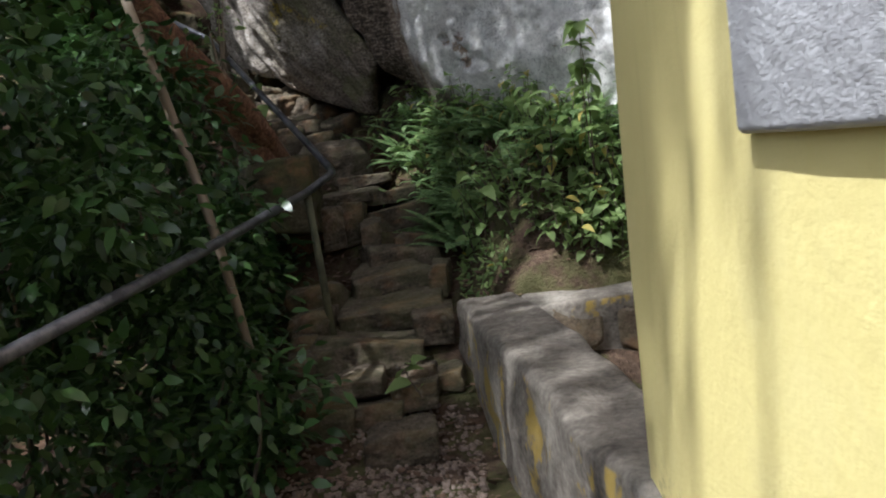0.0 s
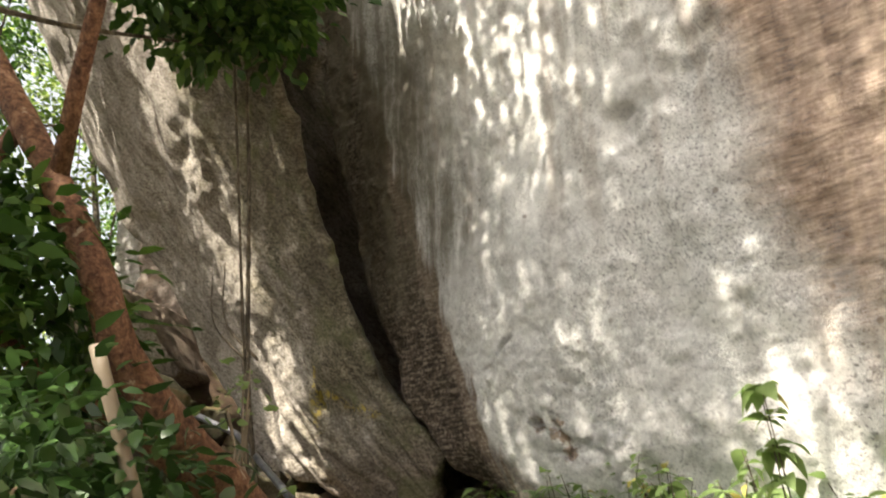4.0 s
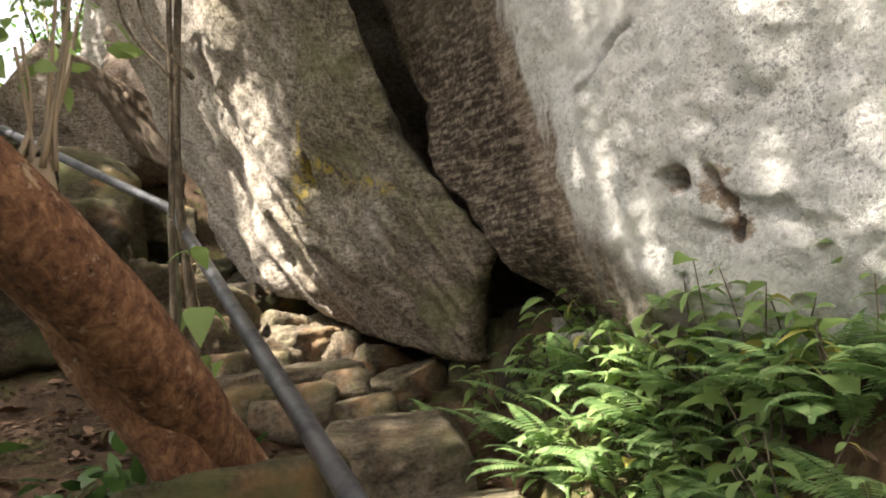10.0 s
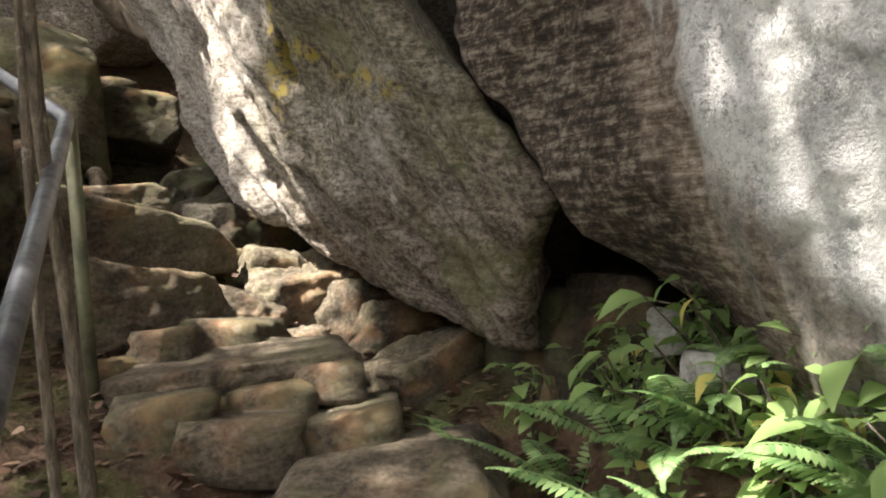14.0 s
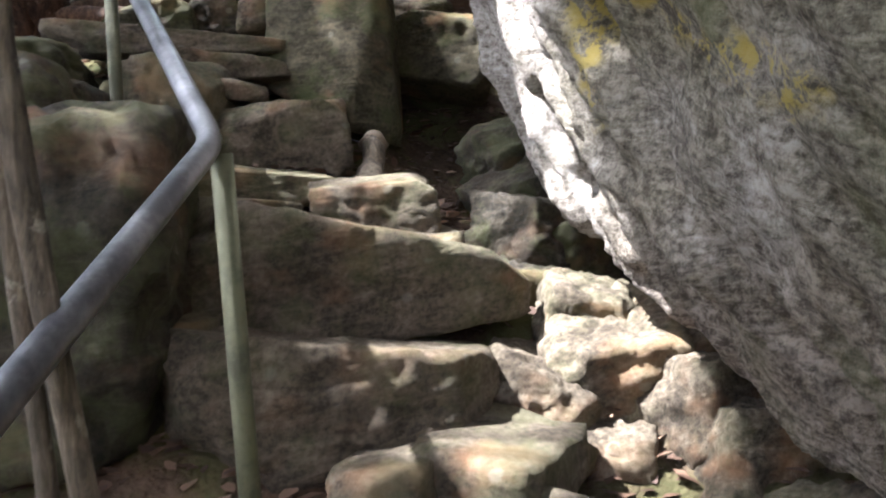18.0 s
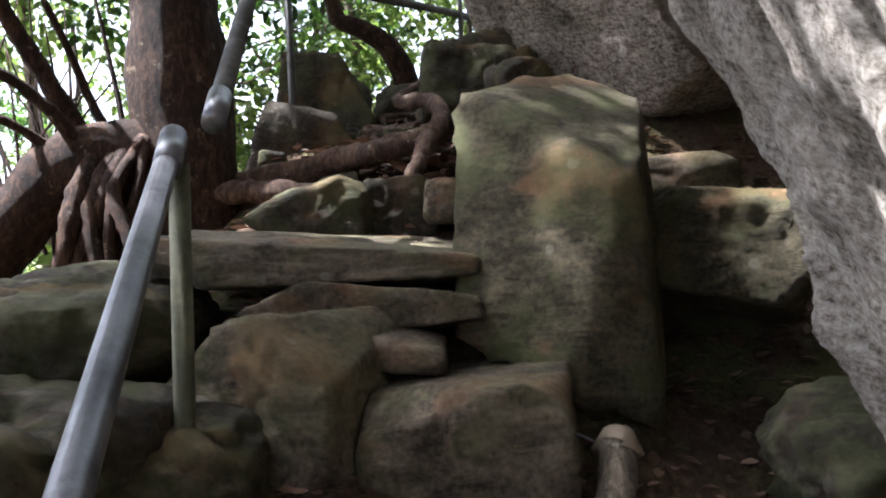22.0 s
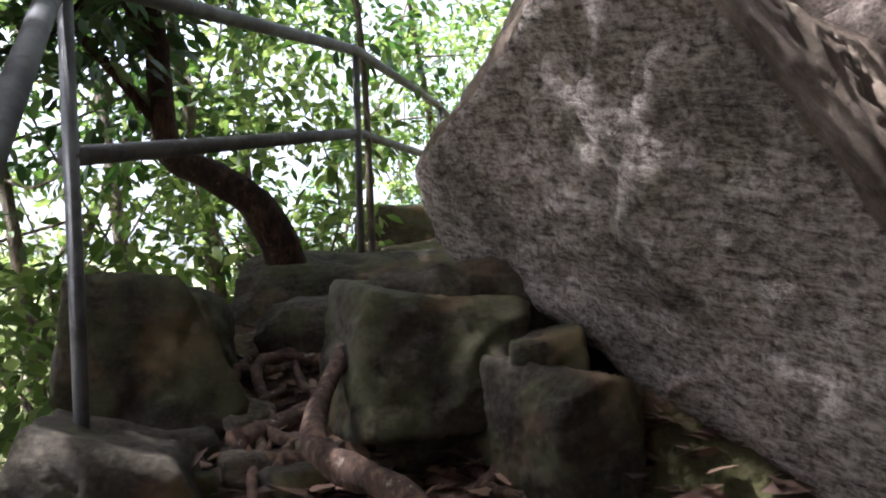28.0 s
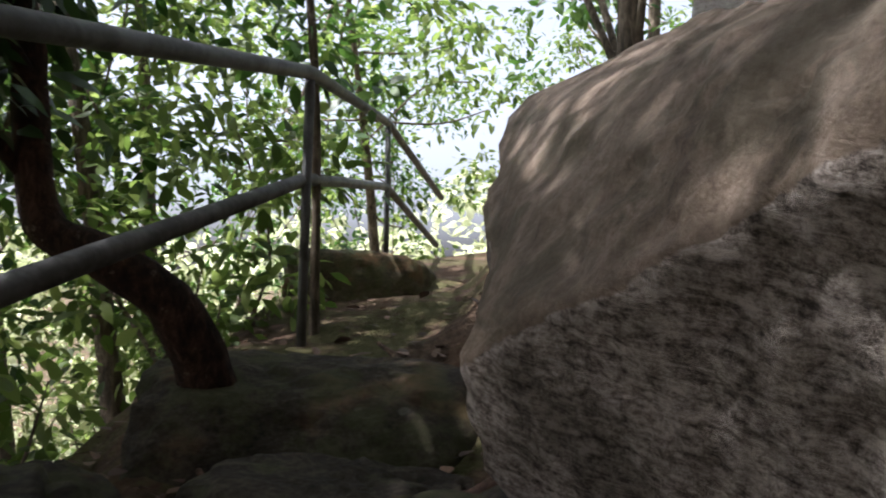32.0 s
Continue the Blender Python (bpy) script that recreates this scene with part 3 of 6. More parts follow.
def rock_mesh(name, w, d, h, seed, material, level=4, rough=0.045, soft=0.06, slope=0.0, taper=0.0, chips=8, edge=110.0, cuts=()):
    """A broken stone: the inside of tilted planes, with worn edges and a rough skin."""
    rng = np.random.default_rng(seed)
    dirs, faces = unit_sphere(level)
    half = np.array([w, d, h]) / 2
    planes = []
    for k in range(3):
        for sgn in (-1, 1):
            n = rng.normal(0, 0.10, 3)
            n[k] = sgn
            planes.append((n, half[k] * rng.uniform(0.93, 1.0)))
    if slope:
        planes[5] = (np.array([slope, rng.normal(0, 0.05), 1.0]), half[2])
    if taper:
        planes[0] = (np.array([-1.0, 0, taper]), half[0] * 0.95)
        planes[1] = (np.array([1.0, 0, taper]), half[0] * 0.95)
    for k in range(chips):
        c = rng.choice([-1, 1], 3) * np.array([1, 1, 1]) * (rng.random(3) > 0.18)
        if not c.any():
            continue
        n = c / half
        n = n / np.linalg.norm(n) + rng.normal(0, 0.13, 3)
        planes.append((n, np.abs(n) @ half * rng.uniform(0.7, 0.95)))
    for nx, ny, nz, off in cuts:
        planes.append((np.array([nx, ny, nz], float), off * math.sqrt(nx * nx + ny * ny + nz * nz)))
    stretched = dirs * half
    stretched = stretched / np.linalg.norm(stretched, axis=1)[:, None]
    r = np.full(len(dirs), 1e9)
    inv = np.zeros(len(dirs))
    p = edge
    for n, off in planes:
        q = np.maximum(stretched @ (n / np.linalg.norm(n)), 1e-4) / (off / np.linalg.norm(n))
        inv += q ** p
    r = inv ** (-1 / p)
    v = stretched * r[:, None]
    size = (w * d * h) ** (1 / 3)
    n1 = fractal(v + seed * 3.1, 2.2 / size, 4, 0.55, seed)
    strata = value_noise(np.stack([v[:, 0] * 2 / size, v[:, 1] * 2 / size, v[:, 2] * 9 / size + 0.6 * n1], 1) + seed, seed + 5)
    ridged = np.abs(fractal(v + seed * 1.7, 6.0 / size, 3, 0.6, seed + 11))
    v = v + stretched * ((n1 * 0.45 + strata * 0.25 - ridged * 0.7) * rough * size)[:, None]
    return mesh_of(name, v, faces, material)

# ---- ground ----
PATH = np.array([(-0.2, -6.0, 0.0), (-0.3, 4.3, 0.0), (-0.45, 5.2, 0.38), (-0.4, 6.2, 0.66), (-0.45, 7.1, 0.98), (-0.8, 7.8, 1.22), (-1.35, 8.4, 1.62),
                 (-2.0, 8.9, 2.05), (-2.6, 9.35, 2.48), (-3.3, 9.85, 2.95), (-4.0, 10.5, 3.5), (-4.7, 11.2, 3.95), (-5.4, 12.1, 4.35), (-6.2, 13.2, 4.72), (-7.0, 15.0, 5.0), (-7.6, 18.0, 5.2)])
RIGHT_RISE = np.array([0, 0.0, 0.25, 0.88, 0.82, 0.38, 0.2, 0.1, -0.15, -0.3, -0.2, 0.4, 0.5, 0.6, 0.6, 0.6])
LEFT_DROP = np.array([0, 0.02, 0.3, 0.3, 0.3, 0.3, 0.3, 0.2, 0.2, 0.3, 0.5, 0.7, 0.9, 0.9, 0.9, 0.9])


def ground_height(x, y):
    """The slope that the path climbs: a bank on its right, a fall on its left."""
    p = np.stack([x, y], 1)
    best = np.full(len(p), 1e9)
    z, side, rise, drop = np.zeros(len(p)), np.zeros(len(p)), np.zeros(len(p)), np.zeros(len(p))
    for k in range(len(PATH) - 1):
        a, b = PATH[k, :2], PATH[k + 1, :2]
        ab = b - a
        t = np.clip(((p - a) @ ab) / (ab @ ab), 0, 1)
        q = p - (a + t[:, None] * ab)
        dist = np.hypot(q[:, 0], q[:, 1])
        near = dist < best
        best = np.where(near, dist, best)
        z = np.where(near, PATH[k, 2] + t * (PATH[k + 1, 2] - PATH[k, 2]), z)
        side = np.where(near, np.sign(q[:, 0] * ab[1] - q[:, 1] * ab[0]), side)
        rise = np.where(near, RIGHT_RISE[k] + t * (RIGHT_RISE[k + 1] - RIGHT_RISE[k]), rise)
        drop = np.where(near, LEFT_DROP[k] + t * (LEFT_DROP[k + 1] - LEFT_DROP[k]), drop)
    right = np.where(side > 0, best, 0)
    left = np.where(side > 0, 0, best)
    out = z + rise * smooth(right, 0.3, 1.0) + 0.25 * smooth(right, 2, 30) * right * 0.1
    out = out + 0.34 * smooth(x - 0.55 * (7.6 - y) * (y < 7.6), -0.62, -0.2) * smooth(y, 7.0, 7.7) * (1 - smooth(y, 9.0, 9.6)) * (1 - smooth(x, 1.5, 3.0))
    out = out - drop * np.maximum(left - 0.6, 0) * np.where(left > 6, 6 / np.maximum(left, 1), 1)
    out = out - 7.0 * smooth(left, 5, 45)
    q3 = np.stack([x, y, np.zeros(len(x))], 1)
    return out + fractal(q3, 1.3, 4, 0.5, 7) * 0.06 * (0.35 + 0.65 * smooth(y, 4, 6)) + fractal(q3, 0.07, 3, 0.5, 9) * 0.9 * smooth(best, 6, 40)


def grid_faces(ny, nx):
    i = np.arange(ny - 1)[:, None] * nx + np.arange(nx - 1)[None, :]
    return np.stack([i, i + 1, i + 1 + nx, i + nx], -1).reshape(-1, 4)


def ground():
    far = [8, 14, 24, 45, 90, 200, 500, 1500]
    xs = np.concatenate([-8 - np.array(far[::-1], float), np.arange(-8, 3.5, 0.07), 3.5 + np.array(far, float)])
    ys = np.concatenate([-3 - np.array(far[::-1], float), np.arange(-3, 16, 0.08), 16 + np.array(far, float)])
    gx, gy = np.meshgrid(xs, ys)
    z = ground_height(gx.ravel(), gy.ravel())
    v = np.stack([gx.ravel(), gy.ravel(), z], 1)
    return thing("ground", "brown soil slope with roots and fallen leaves", "ground", kind="structure", me=mesh_of("ground", v, grid_faces(len(ys), len(xs)), SOIL))


ground()


def on_ground(x, y):
    return float(ground_height(np.array([x]), np.array([y]))[0])


# ---- the cliff ----
def facing(c, n):
    """Axes of a rock face: x along it, y up it, z into the rock."""
    n = Vector(n).normalized()
    up = (Vector((0, 0, 1)) - n.z * n).normalized()
    m = Matrix((n.cross(up), up, -n)).transposed().to_4x4()
    m.translation = Vector(c)
    return m


def edge_roll(margin, r, steep, deepest):
    """Depth behind the face at a distance inside its outline: a rounded shoulder, then a steep side."""
    m = np.clip(margin, 0, r)
    arc = -(r - np.sqrt(np.maximum(r * r - (r - m) ** 2, 0)))
    return np.maximum(np.where(margin < 0, -r + steep * margin, arc), -deepest)


def pit(s, v, s0, v0, rs, rv, turn, depth):
    a = radians(turn)
    p = np.stack([s, v, 0 * s], 1)
    jag = 0.3 * min(rs, rv)
    s, v = s + jag * fractal(p, 0.9 / rv, 2, 0.6, 71), v + jag * fractal(p, 0.9 / rv, 2, 0.6, 72)
    x, y = (s - s0) * math.cos(a) + (v - v0) * math.sin(a), -(s - s0) * math.sin(a) + (v - v0) * math.cos(a)
    return -depth * np.exp(-((x / rs) ** 2 + (y / rv) ** 2) ** 4)


def cliff(name, label, m, ss, vs, shape, material, back, undercut=0.0, below=0.0, follow=None):
    gs, gv = np.meshgrid(ss, vs)
    if follow:
        gs = follow(gs, gv)
    s, v = gs.ravel(), gv.ravel()
    co = np.stack([s, v, -shape(s, v)], 1)
    if undercut:
        co[:, 0] += undercut * np.maximum(co[:, 2] - 0.12, 0) * (s < below)
    ny, nx = len(vs), len(ss)
    faces = grid_faces(ny, nx)
    ring = np.concatenate([np.arange(nx), np.arange(1, ny) * nx + nx - 1, (ny - 1) * nx + np.arange(nx - 2, -1, -1), np.arange(ny - 2, 0, -1) * nx])
    rear = co[ring].copy()
    rear[:, 2] = back
    k = len(co) + np.arange(len(ring))
    skirt = np.stack([np.roll(ring, -1), ring, k, np.roll(k, -1)], -1)
    me = mesh_of(name, np.vstack([co, rear]), np.vstack([faces[:, ::-1], skirt[:, ::-1]]), material)
    return thing(name, label, "rock", kind="structure", me=me, m=m)


def pale_crack(v):
    crack = np.interp(v, [-1.5, -0.7, -0.22, 0.1, 0.72, 1.2, 1.9, 3.1, 6.0], [0.80, 1.16, 1.50, 1.74, 1.92, 2.1, 2.22, 2.33, 2.6])
    return crack + 0.06 * value_noise(np.stack([0 * v, v * 3, 0 * v], 1), 3) + 0.02 * value_noise(np.stack([0 * v, v * 11, 0 * v], 1), 5)


def pale_shape(s, v):
    p = np.stack([s, v, 0 * s], 1)
    crack = pale_crack(v)
    w = 0.13 * np.exp(-((s - 0.2) ** 2 / 1.0 + (v - 0.35) ** 2 / 0.5)) - 0.02 * np.maximum(v - 1.0, 0) - 0.25 * np.maximum(-0.75 - v, 0)
    w = w - 0.3 * smooth(s, 0.5, 1.2) * smooth(-v, 0.42, 0.85)
    w = w + fractal(p, 0.5, 2, 0.5, 11) * 0.05 + fractal(p, 2.4, 5, 0.55, 12) * 0.028 + fractal(p, 14, 3, 0.6, 13) * 0.009
    # a hole, a broken scar beside it and the overhung edge that runs off to the far side
    w = w + pit(s, v, 0.285, -0.44, 0.055, 0.042, 10, 0.13) + pit(s, v, 0.145, -0.52, 0.028, 0.1, -12, 0.07) + pit(s, v, 0.115, -0.655, 0.032, 0.035, 0, 0.1) + pit(s, v, 0.19, -0.63, 0.05, 0.018, 35, 0.04)
    edge = v + 0.5 + 0.55 * (0.13 - s) + 0.02 * value_noise(p * 13, 24)
    w = w - 0.035 * smooth(-edge, 0, 0.015) * (1 - smooth(-edge, 0.03, 0.16)) * smooth(0.16 - s, 0, 0.06) * (1 - smooth(-0.1 - s, 0, 0.2))
    # a spalled crack with a lip, higher up
    line = (v - 0.04) - 0.37 * (0.49 - s) + 0.02 * value_noise(p * 9, 25)
    gap = smooth(0.7 - s, 0, 0.1) * smooth(s - 0.28, 0, 0.08)
    w = w - 0.08 * np.exp(-(line / (0.008 + 0.012 * np.exp(-((s - 0.4) / 0.08) ** 2))) ** 2) * gap + 0.045 * smooth(-line, 0.01, 0.03) * (1 - smooth(-line, 0.05, 0.5)) * gap
    # thin joints
    for s0, v0, s1, v1 in ((0.8, -0.22, 0.3, -0.35), (0.3, -0.35, -0.3, -0.25), (0.46, 0.1, 0.1, 0.35), (0.1, 0.35, -0.6, 0.2)):
        t = np.clip(((s - s0) * (s1 - s0) + (v - v0) * (v1 - v0)) / ((s1 - s0) ** 2 + (v1 - v0) ** 2), 0, 1)
        d = np.hypot(s - s0 - t * (s1 - s0), v - v0 - t * (v1 - v0) + 0.03 * value_noise(p * 6, 26))
        w = w - 0.006 * np.exp(-(d / 0.012) ** 2) * (0.5 + 0.5 * value_noise(p * 5, 27))
    line = v - 0.93 + 0.3 * (s + 1.0) + 0.07 * value_noise(p * 4, 4)
    ledge = smooth(line, 0, 0.02) * (1 - smooth(line, 0.05, 0.34)) * smooth(-0.6 - s, 0, 0.12) * (1 - smooth(-1.5 - s, 0, 0.15))
    w = w - 0.055 * ledge * (1 + 0.5 * value_noise(p * 9, 14)) + pit(s, v, -0.83, 1.12, 0.08, 0.05, 20, 0.05)
    return w + edge_roll(crack - s, 0.06, 40.0, 2.6)


def brown_crack(v):
    right = np.interp(v, [-1.15, -0.64, -0.34, 0.0, 0.58, 1.3, 2.0, 4.0, 6.0], [-1.1, -1.42, -1.36, -1.18, -1.16, -1.24, -1.5, -1.85, -2.15])
    return right + 0.05 * value_noise(np.stack([0 * v, v * 3.3, 0 * v + 5], 1), 6) + 0.02 * value_noise(np.stack([0 * v, v * 12, 0 * v], 1), 7)


def brown_shape(s, v):
    p = np.stack([s, v, 0 * s], 1)
    right = brown_crack(v)
    left = np.interp(v, [-0.4, 0.0, 0.25, 0.8, 1.1, 1.9, 2.9, 4.0, 6.0], [1.15, 1.55, 1.6, 1.74, 1.86, 1.92, 2.2, 2.35, 2.5])
    foot = np.interp(s, [-1.5, -1.0, -0.6, -0.05, 0.55, 1.1, 1.4, 1.6, 2.5], [-1.0, -1.14, -1.05, -0.82, -0.46, -0.4, -0.14, 0.1, 0.3]) + 0.03 * value_noise(p * 6, 21)
    # flutes that run down to the crack's foot
    across, along = s * 0.88 - v * 0.47, s * 0.47 + v * 0.88
    flute = value_noise(np.stack([across * 4.2, along * 0.8, 0 * s], 1), 31)
    ridge = 1 - np.abs(value_noise(np.stack([across * 11 + 0.4 * flute, along * 0.9, 0 * s], 1), 32))
    low = 1 - smooth(v - 0.25 * s, -0.1, 0.7)
    w = 0.06 * np.exp(-((s + 0.2) ** 2 + (v - 0.2) ** 2) / 0.8) 
    w = w + (0.02 * ridge ** 3 + 0.015 * flute) * low + 0.03 * (1 - low) * flute
    # split layers whose broken edges face up the slab
    for count, deep, seed in ((3.1, 0.055, 33), (7.3, 0.024, 34)):
        saw = across * count + 0.3 * value_noise(np.stack([across * 1.2, along * 0.9, 0 * s], 1), seed) + 0.1 * value_noise(np.stack([across * 9, along * 6, 0 * s], 1), seed + 5)
        f = saw - np.floor(saw)
        tooth = np.where(f < 0.1, f / 0.1, 1 - (f - 0.1) / 0.9)
        w = w + deep * tooth * smooth(value_noise(np.stack([np.floor(saw) * 3.7, along * 1.9, 0 * s], 1), seed + 9), -0.25, 0.35) * (0.25 + 0.75 * low)
    w = w + fractal(p, 0.6, 2, 0.5, 41) * 0.04 + fractal(p, 2.6, 5, 0.55, 42) * 0.03 + fractal(p, 15, 3, 0.6, 43) * 0.003
    w = w + pit(s, v, -0.33, 0.13, 0.04, 0.1, 25, 0.10) + pit(s, v, 0.72, 0.42, 0.05, 0.12, -10, 0.07) + pit(s, v, 0.35, 1.0, 0.06, 0.16, 20, 0.05)
    for (s0, v0), (s1, v1) in [((0.26, 0.38), (0.18, 0.05)), ((0.88, 0.15), (0.52, -0.38)), ((-0.09, -0.12), (-0.54, -0.43)), ((-0.54, -0.43), (-0.69, -0.83)), ((-0.84, -0.8), (-0.97, -1.03)), ((0.5, 0.1), (0.1, -0.5))]:
        t = np.clip(((s - s0) * (s1 - s0) + (v - v0) * (v1 - v0)) / ((s1 - s0) ** 2 + (v1 - v0) ** 2), 0, 1)
        d = (s - s0 - t * (s1 - s0)) + 0.04 * value_noise(p * 7, 44)
        side = np.hypot(s - s0 - t * (s1 - s0), v - v0 - t * (v1 - v0))
        w = w + 0.05 * np.exp(-(side / 0.06) ** 2) * np.where(d > 0, 1.0, np.exp(-(d / 0.02) ** 2))
    return w + np.minimum(edge_roll(s - right, 0.07, 20.0, 1.1), np.minimum(edge_roll(left - s, 0.3, 7.0, 2.2), edge_roll(v - foot, 0.10, 7.0, 1.4)))


def pale_follow(s, v):
    return s + (pale_crack(v[:, 0]) - 1.8)[:, None] * smooth(s, -0.7, 1.5)


def brown_follow(s, v):
    return s + (brown_crack(v[:, 0]) + 1.2)[:, None] * (1 - smooth(s, -0.95, 0.95))


PALE_AXES = facing((0.34, 7.03, 2.84), (-0.784, -0.62, -0.027))
BROWN_AXES = facing((-1.55, 9.32, 2.99), (-0.765, -0.532, -0.362))
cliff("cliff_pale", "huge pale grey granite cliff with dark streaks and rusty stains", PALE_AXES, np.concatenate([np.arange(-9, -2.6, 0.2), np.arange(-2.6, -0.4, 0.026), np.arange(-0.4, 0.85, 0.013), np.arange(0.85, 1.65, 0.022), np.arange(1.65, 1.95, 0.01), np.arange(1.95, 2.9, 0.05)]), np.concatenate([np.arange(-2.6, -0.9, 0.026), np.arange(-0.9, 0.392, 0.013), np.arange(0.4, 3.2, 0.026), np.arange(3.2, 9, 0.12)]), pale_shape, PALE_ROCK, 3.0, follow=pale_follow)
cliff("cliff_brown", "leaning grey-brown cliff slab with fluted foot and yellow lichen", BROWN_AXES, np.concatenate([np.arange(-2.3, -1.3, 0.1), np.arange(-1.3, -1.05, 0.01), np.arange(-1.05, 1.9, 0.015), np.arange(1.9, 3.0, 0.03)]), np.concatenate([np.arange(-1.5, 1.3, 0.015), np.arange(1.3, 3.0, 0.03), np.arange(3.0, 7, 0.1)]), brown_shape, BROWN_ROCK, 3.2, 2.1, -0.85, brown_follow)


def hull_rock(name, label, center, planes, seed, material, level=6, rough=0.03, sharp=26.0, axes=None, feature=2.0):
    """A big boulder inside the given planes (outward normal, a point on it)."""
    c = np.array(center)
    dirs, faces = unit_sphere(level)
    inv = np.zeros(len(dirs))
    for n, pt in planes:
        n = np.array(n) / np.linalg.norm(n)
        inv += (np.maximum(dirs @ n, 1e-4) / ((np.array(pt) - c) @ n)) ** sharp
    v = dirs * (inv ** (-1 / sharp))[:, None]
    v = v + dirs * (fractal(v + seed, feature, 5, 0.55, seed) * rough)[:, None] + dirs * (fractal(v + seed, 16, 3, 0.6, seed + 9) * 0.011)[:, None]
    world_v = v + c
    m = axes or Matrix.Translation(Vector(center))
    inv_m = np.array(m.inverted())
    local = world_v @ inv_m[:3, :3].T + inv_m[:3, 3]
    return thing(name, label, "boulder", me=mesh_of(name, local, faces, material), m=m)


SPLIT_AXES = facing((-4.06, 11.38, 4.77), (-0.337, -0.834, -0.437))
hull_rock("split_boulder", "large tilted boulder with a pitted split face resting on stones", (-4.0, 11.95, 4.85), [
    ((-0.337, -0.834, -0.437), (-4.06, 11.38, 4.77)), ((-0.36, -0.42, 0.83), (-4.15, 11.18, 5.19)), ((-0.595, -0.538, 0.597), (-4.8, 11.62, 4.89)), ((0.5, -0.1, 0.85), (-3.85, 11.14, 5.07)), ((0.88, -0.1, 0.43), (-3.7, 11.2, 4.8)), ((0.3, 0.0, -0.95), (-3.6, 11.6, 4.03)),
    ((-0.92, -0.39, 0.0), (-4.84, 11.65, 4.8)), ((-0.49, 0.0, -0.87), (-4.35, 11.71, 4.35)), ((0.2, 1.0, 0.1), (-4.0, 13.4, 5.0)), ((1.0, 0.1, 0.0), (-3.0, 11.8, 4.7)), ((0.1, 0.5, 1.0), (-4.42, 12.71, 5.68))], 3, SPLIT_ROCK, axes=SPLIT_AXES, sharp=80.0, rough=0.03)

hull_rock("upper_cliff", "pinkish brown overhanging rock behind the split boulder", (-2.6, 14.4, 6.2), [
    ((-0.35, -0.9, -0.25), (-4.3, 13.1, 5.9)), ((-0.95, -0.05, 0.15), (-4.52, 13.6, 6.1)), ((0.0, -0.3, -1.0), (-3.5, 13.2, 3.4)), ((0.1, 0.2, 1.0), (-2.6, 14.4, 9.5)),
    ((1.0, 0.1, 0.0), (0.4, 14.0, 6.0)), ((0.0, 1.0, 0.1), (-2.6, 17.0, 6.0)), ((-0.75, -0.45, 0.5), (-4.35, 13.4, 7.2))], 8, PINK_ROCK, rough=0.14, sharp=40.0, feature=1.1)

# ---- loose stones ----
LOOKS = {"step_stone": ("flat brown-grey stone laid as a step", "step stone", STEP_ROCK, 5), "rubble_stone": ("rough brown stone wedged between the steps", "stone", STEP_ROCK, 3),
         "boulder": ("mossy grey-green boulder bedded in the slope", "boulder", MOSSY_ROCK, 5), "dark_boulder": ("dark boulder bedded in the slope", "boulder", DARK_ROCK, 5),
         "crag": ("pale crumbling rock at the foot of the leaning slab", "rock", CRAG_ROCK, 5), "brown_boulder": ("bare brown boulder wedged under the steps", "boulder", STEP_ROCK, 5)}


def stone(kind, x, y, z, w, d, h, turn, pitch, roll, seed, **shape):
    label, category, material, level = LOOKS[kind]
    name = kind.replace("dark_", "").replace("brown_", "")
    big = 1.12
    me = rock_mesh(name, w * big, d * big, h * big, seed, material, level, **shape)
    ob = new(name, me)
    ob.matrix_basis = pose(x, y, z, pitch, roll, turn)
    return tagged(ob, label, category, {"step_stone": "stones of the steps", "rubble_stone": "rubble between the steps"}.get(kind, ""))


def step_stone(*a, edge=90.0, rough=0.055, **k): return stone("step_stone", *a, edge=edge, rough=rough, **k)
def rubble_stone(*a, **k): return stone("rubble_stone", *a, **k)
def boulder(*a, **k): return stone("boulder", *a, **k)
def dark_boulder(*a, **k): return stone("dark_boulder", *a, **k)
def brown_boulder(*a, **k): return stone("brown_boulder", *a, **k)
def crag(*a, **k): return stone("crag", *a, rough=0.075, chips=24, edge=200.0, **k)


# lower flight
step_stone(-0.40, 4.42, 0.09, 0.34, 0.25, 0.17, 1, 0, 0, 1)
step_stone(-0.85, 4.61, 0.24, 0.38, 0.35, 0.22, -0, 0, 4, 2)
step_stone(-0.54, 4.68, 0.18, 0.28, 0.30, 0.13, -0, 0, 0, 3)
step_stone(-0.71, 4.92, 0.30, 0.43, 0.45, 0.14, -0, 0, -5, 4)
step_stone(-0.33, 4.78, 0.23, 0.25, 0.30, 0.14, -0, 0, 0, 5)
step_stone(-0.29, 4.99, 0.28, 0.18, 0.30, 0.12, -0, 0, 0, 6)
step_stone(-0.13, 4.96, 0.26, 0.16, 0.25, 0.11, -0, 0, 0, 7)
step_stone(-0.60, 5.30, 0.38, 0.63, 0.60, 0.22, -0, 0, 6, 8)
step_stone(-0.18, 5.36, 0.51, 0.24, 0.40, 0.16, -0, 0, 0, 9)
step_stone(-0.47, 5.69, 0.53, 0.64, 0.55, 0.20, -0, 0, 3, 10)
step_stone(-0.46, 6.09, 0.71, 0.57, 0.50, 0.15, -0, 0, 0, 11)
step_stone(-0.13, 5.88, 0.70, 0.12, 0.30, 0.20, -0, 0, 0, 12)
step_stone(-0.40, 6.44, 0.79, 0.54, 0.50, 0.18, -0, 0, 0, 13)
step_stone(-0.28, 6.75, 0.87, 0.34, 0.40, 0.14, -0, 0, 0, 14)
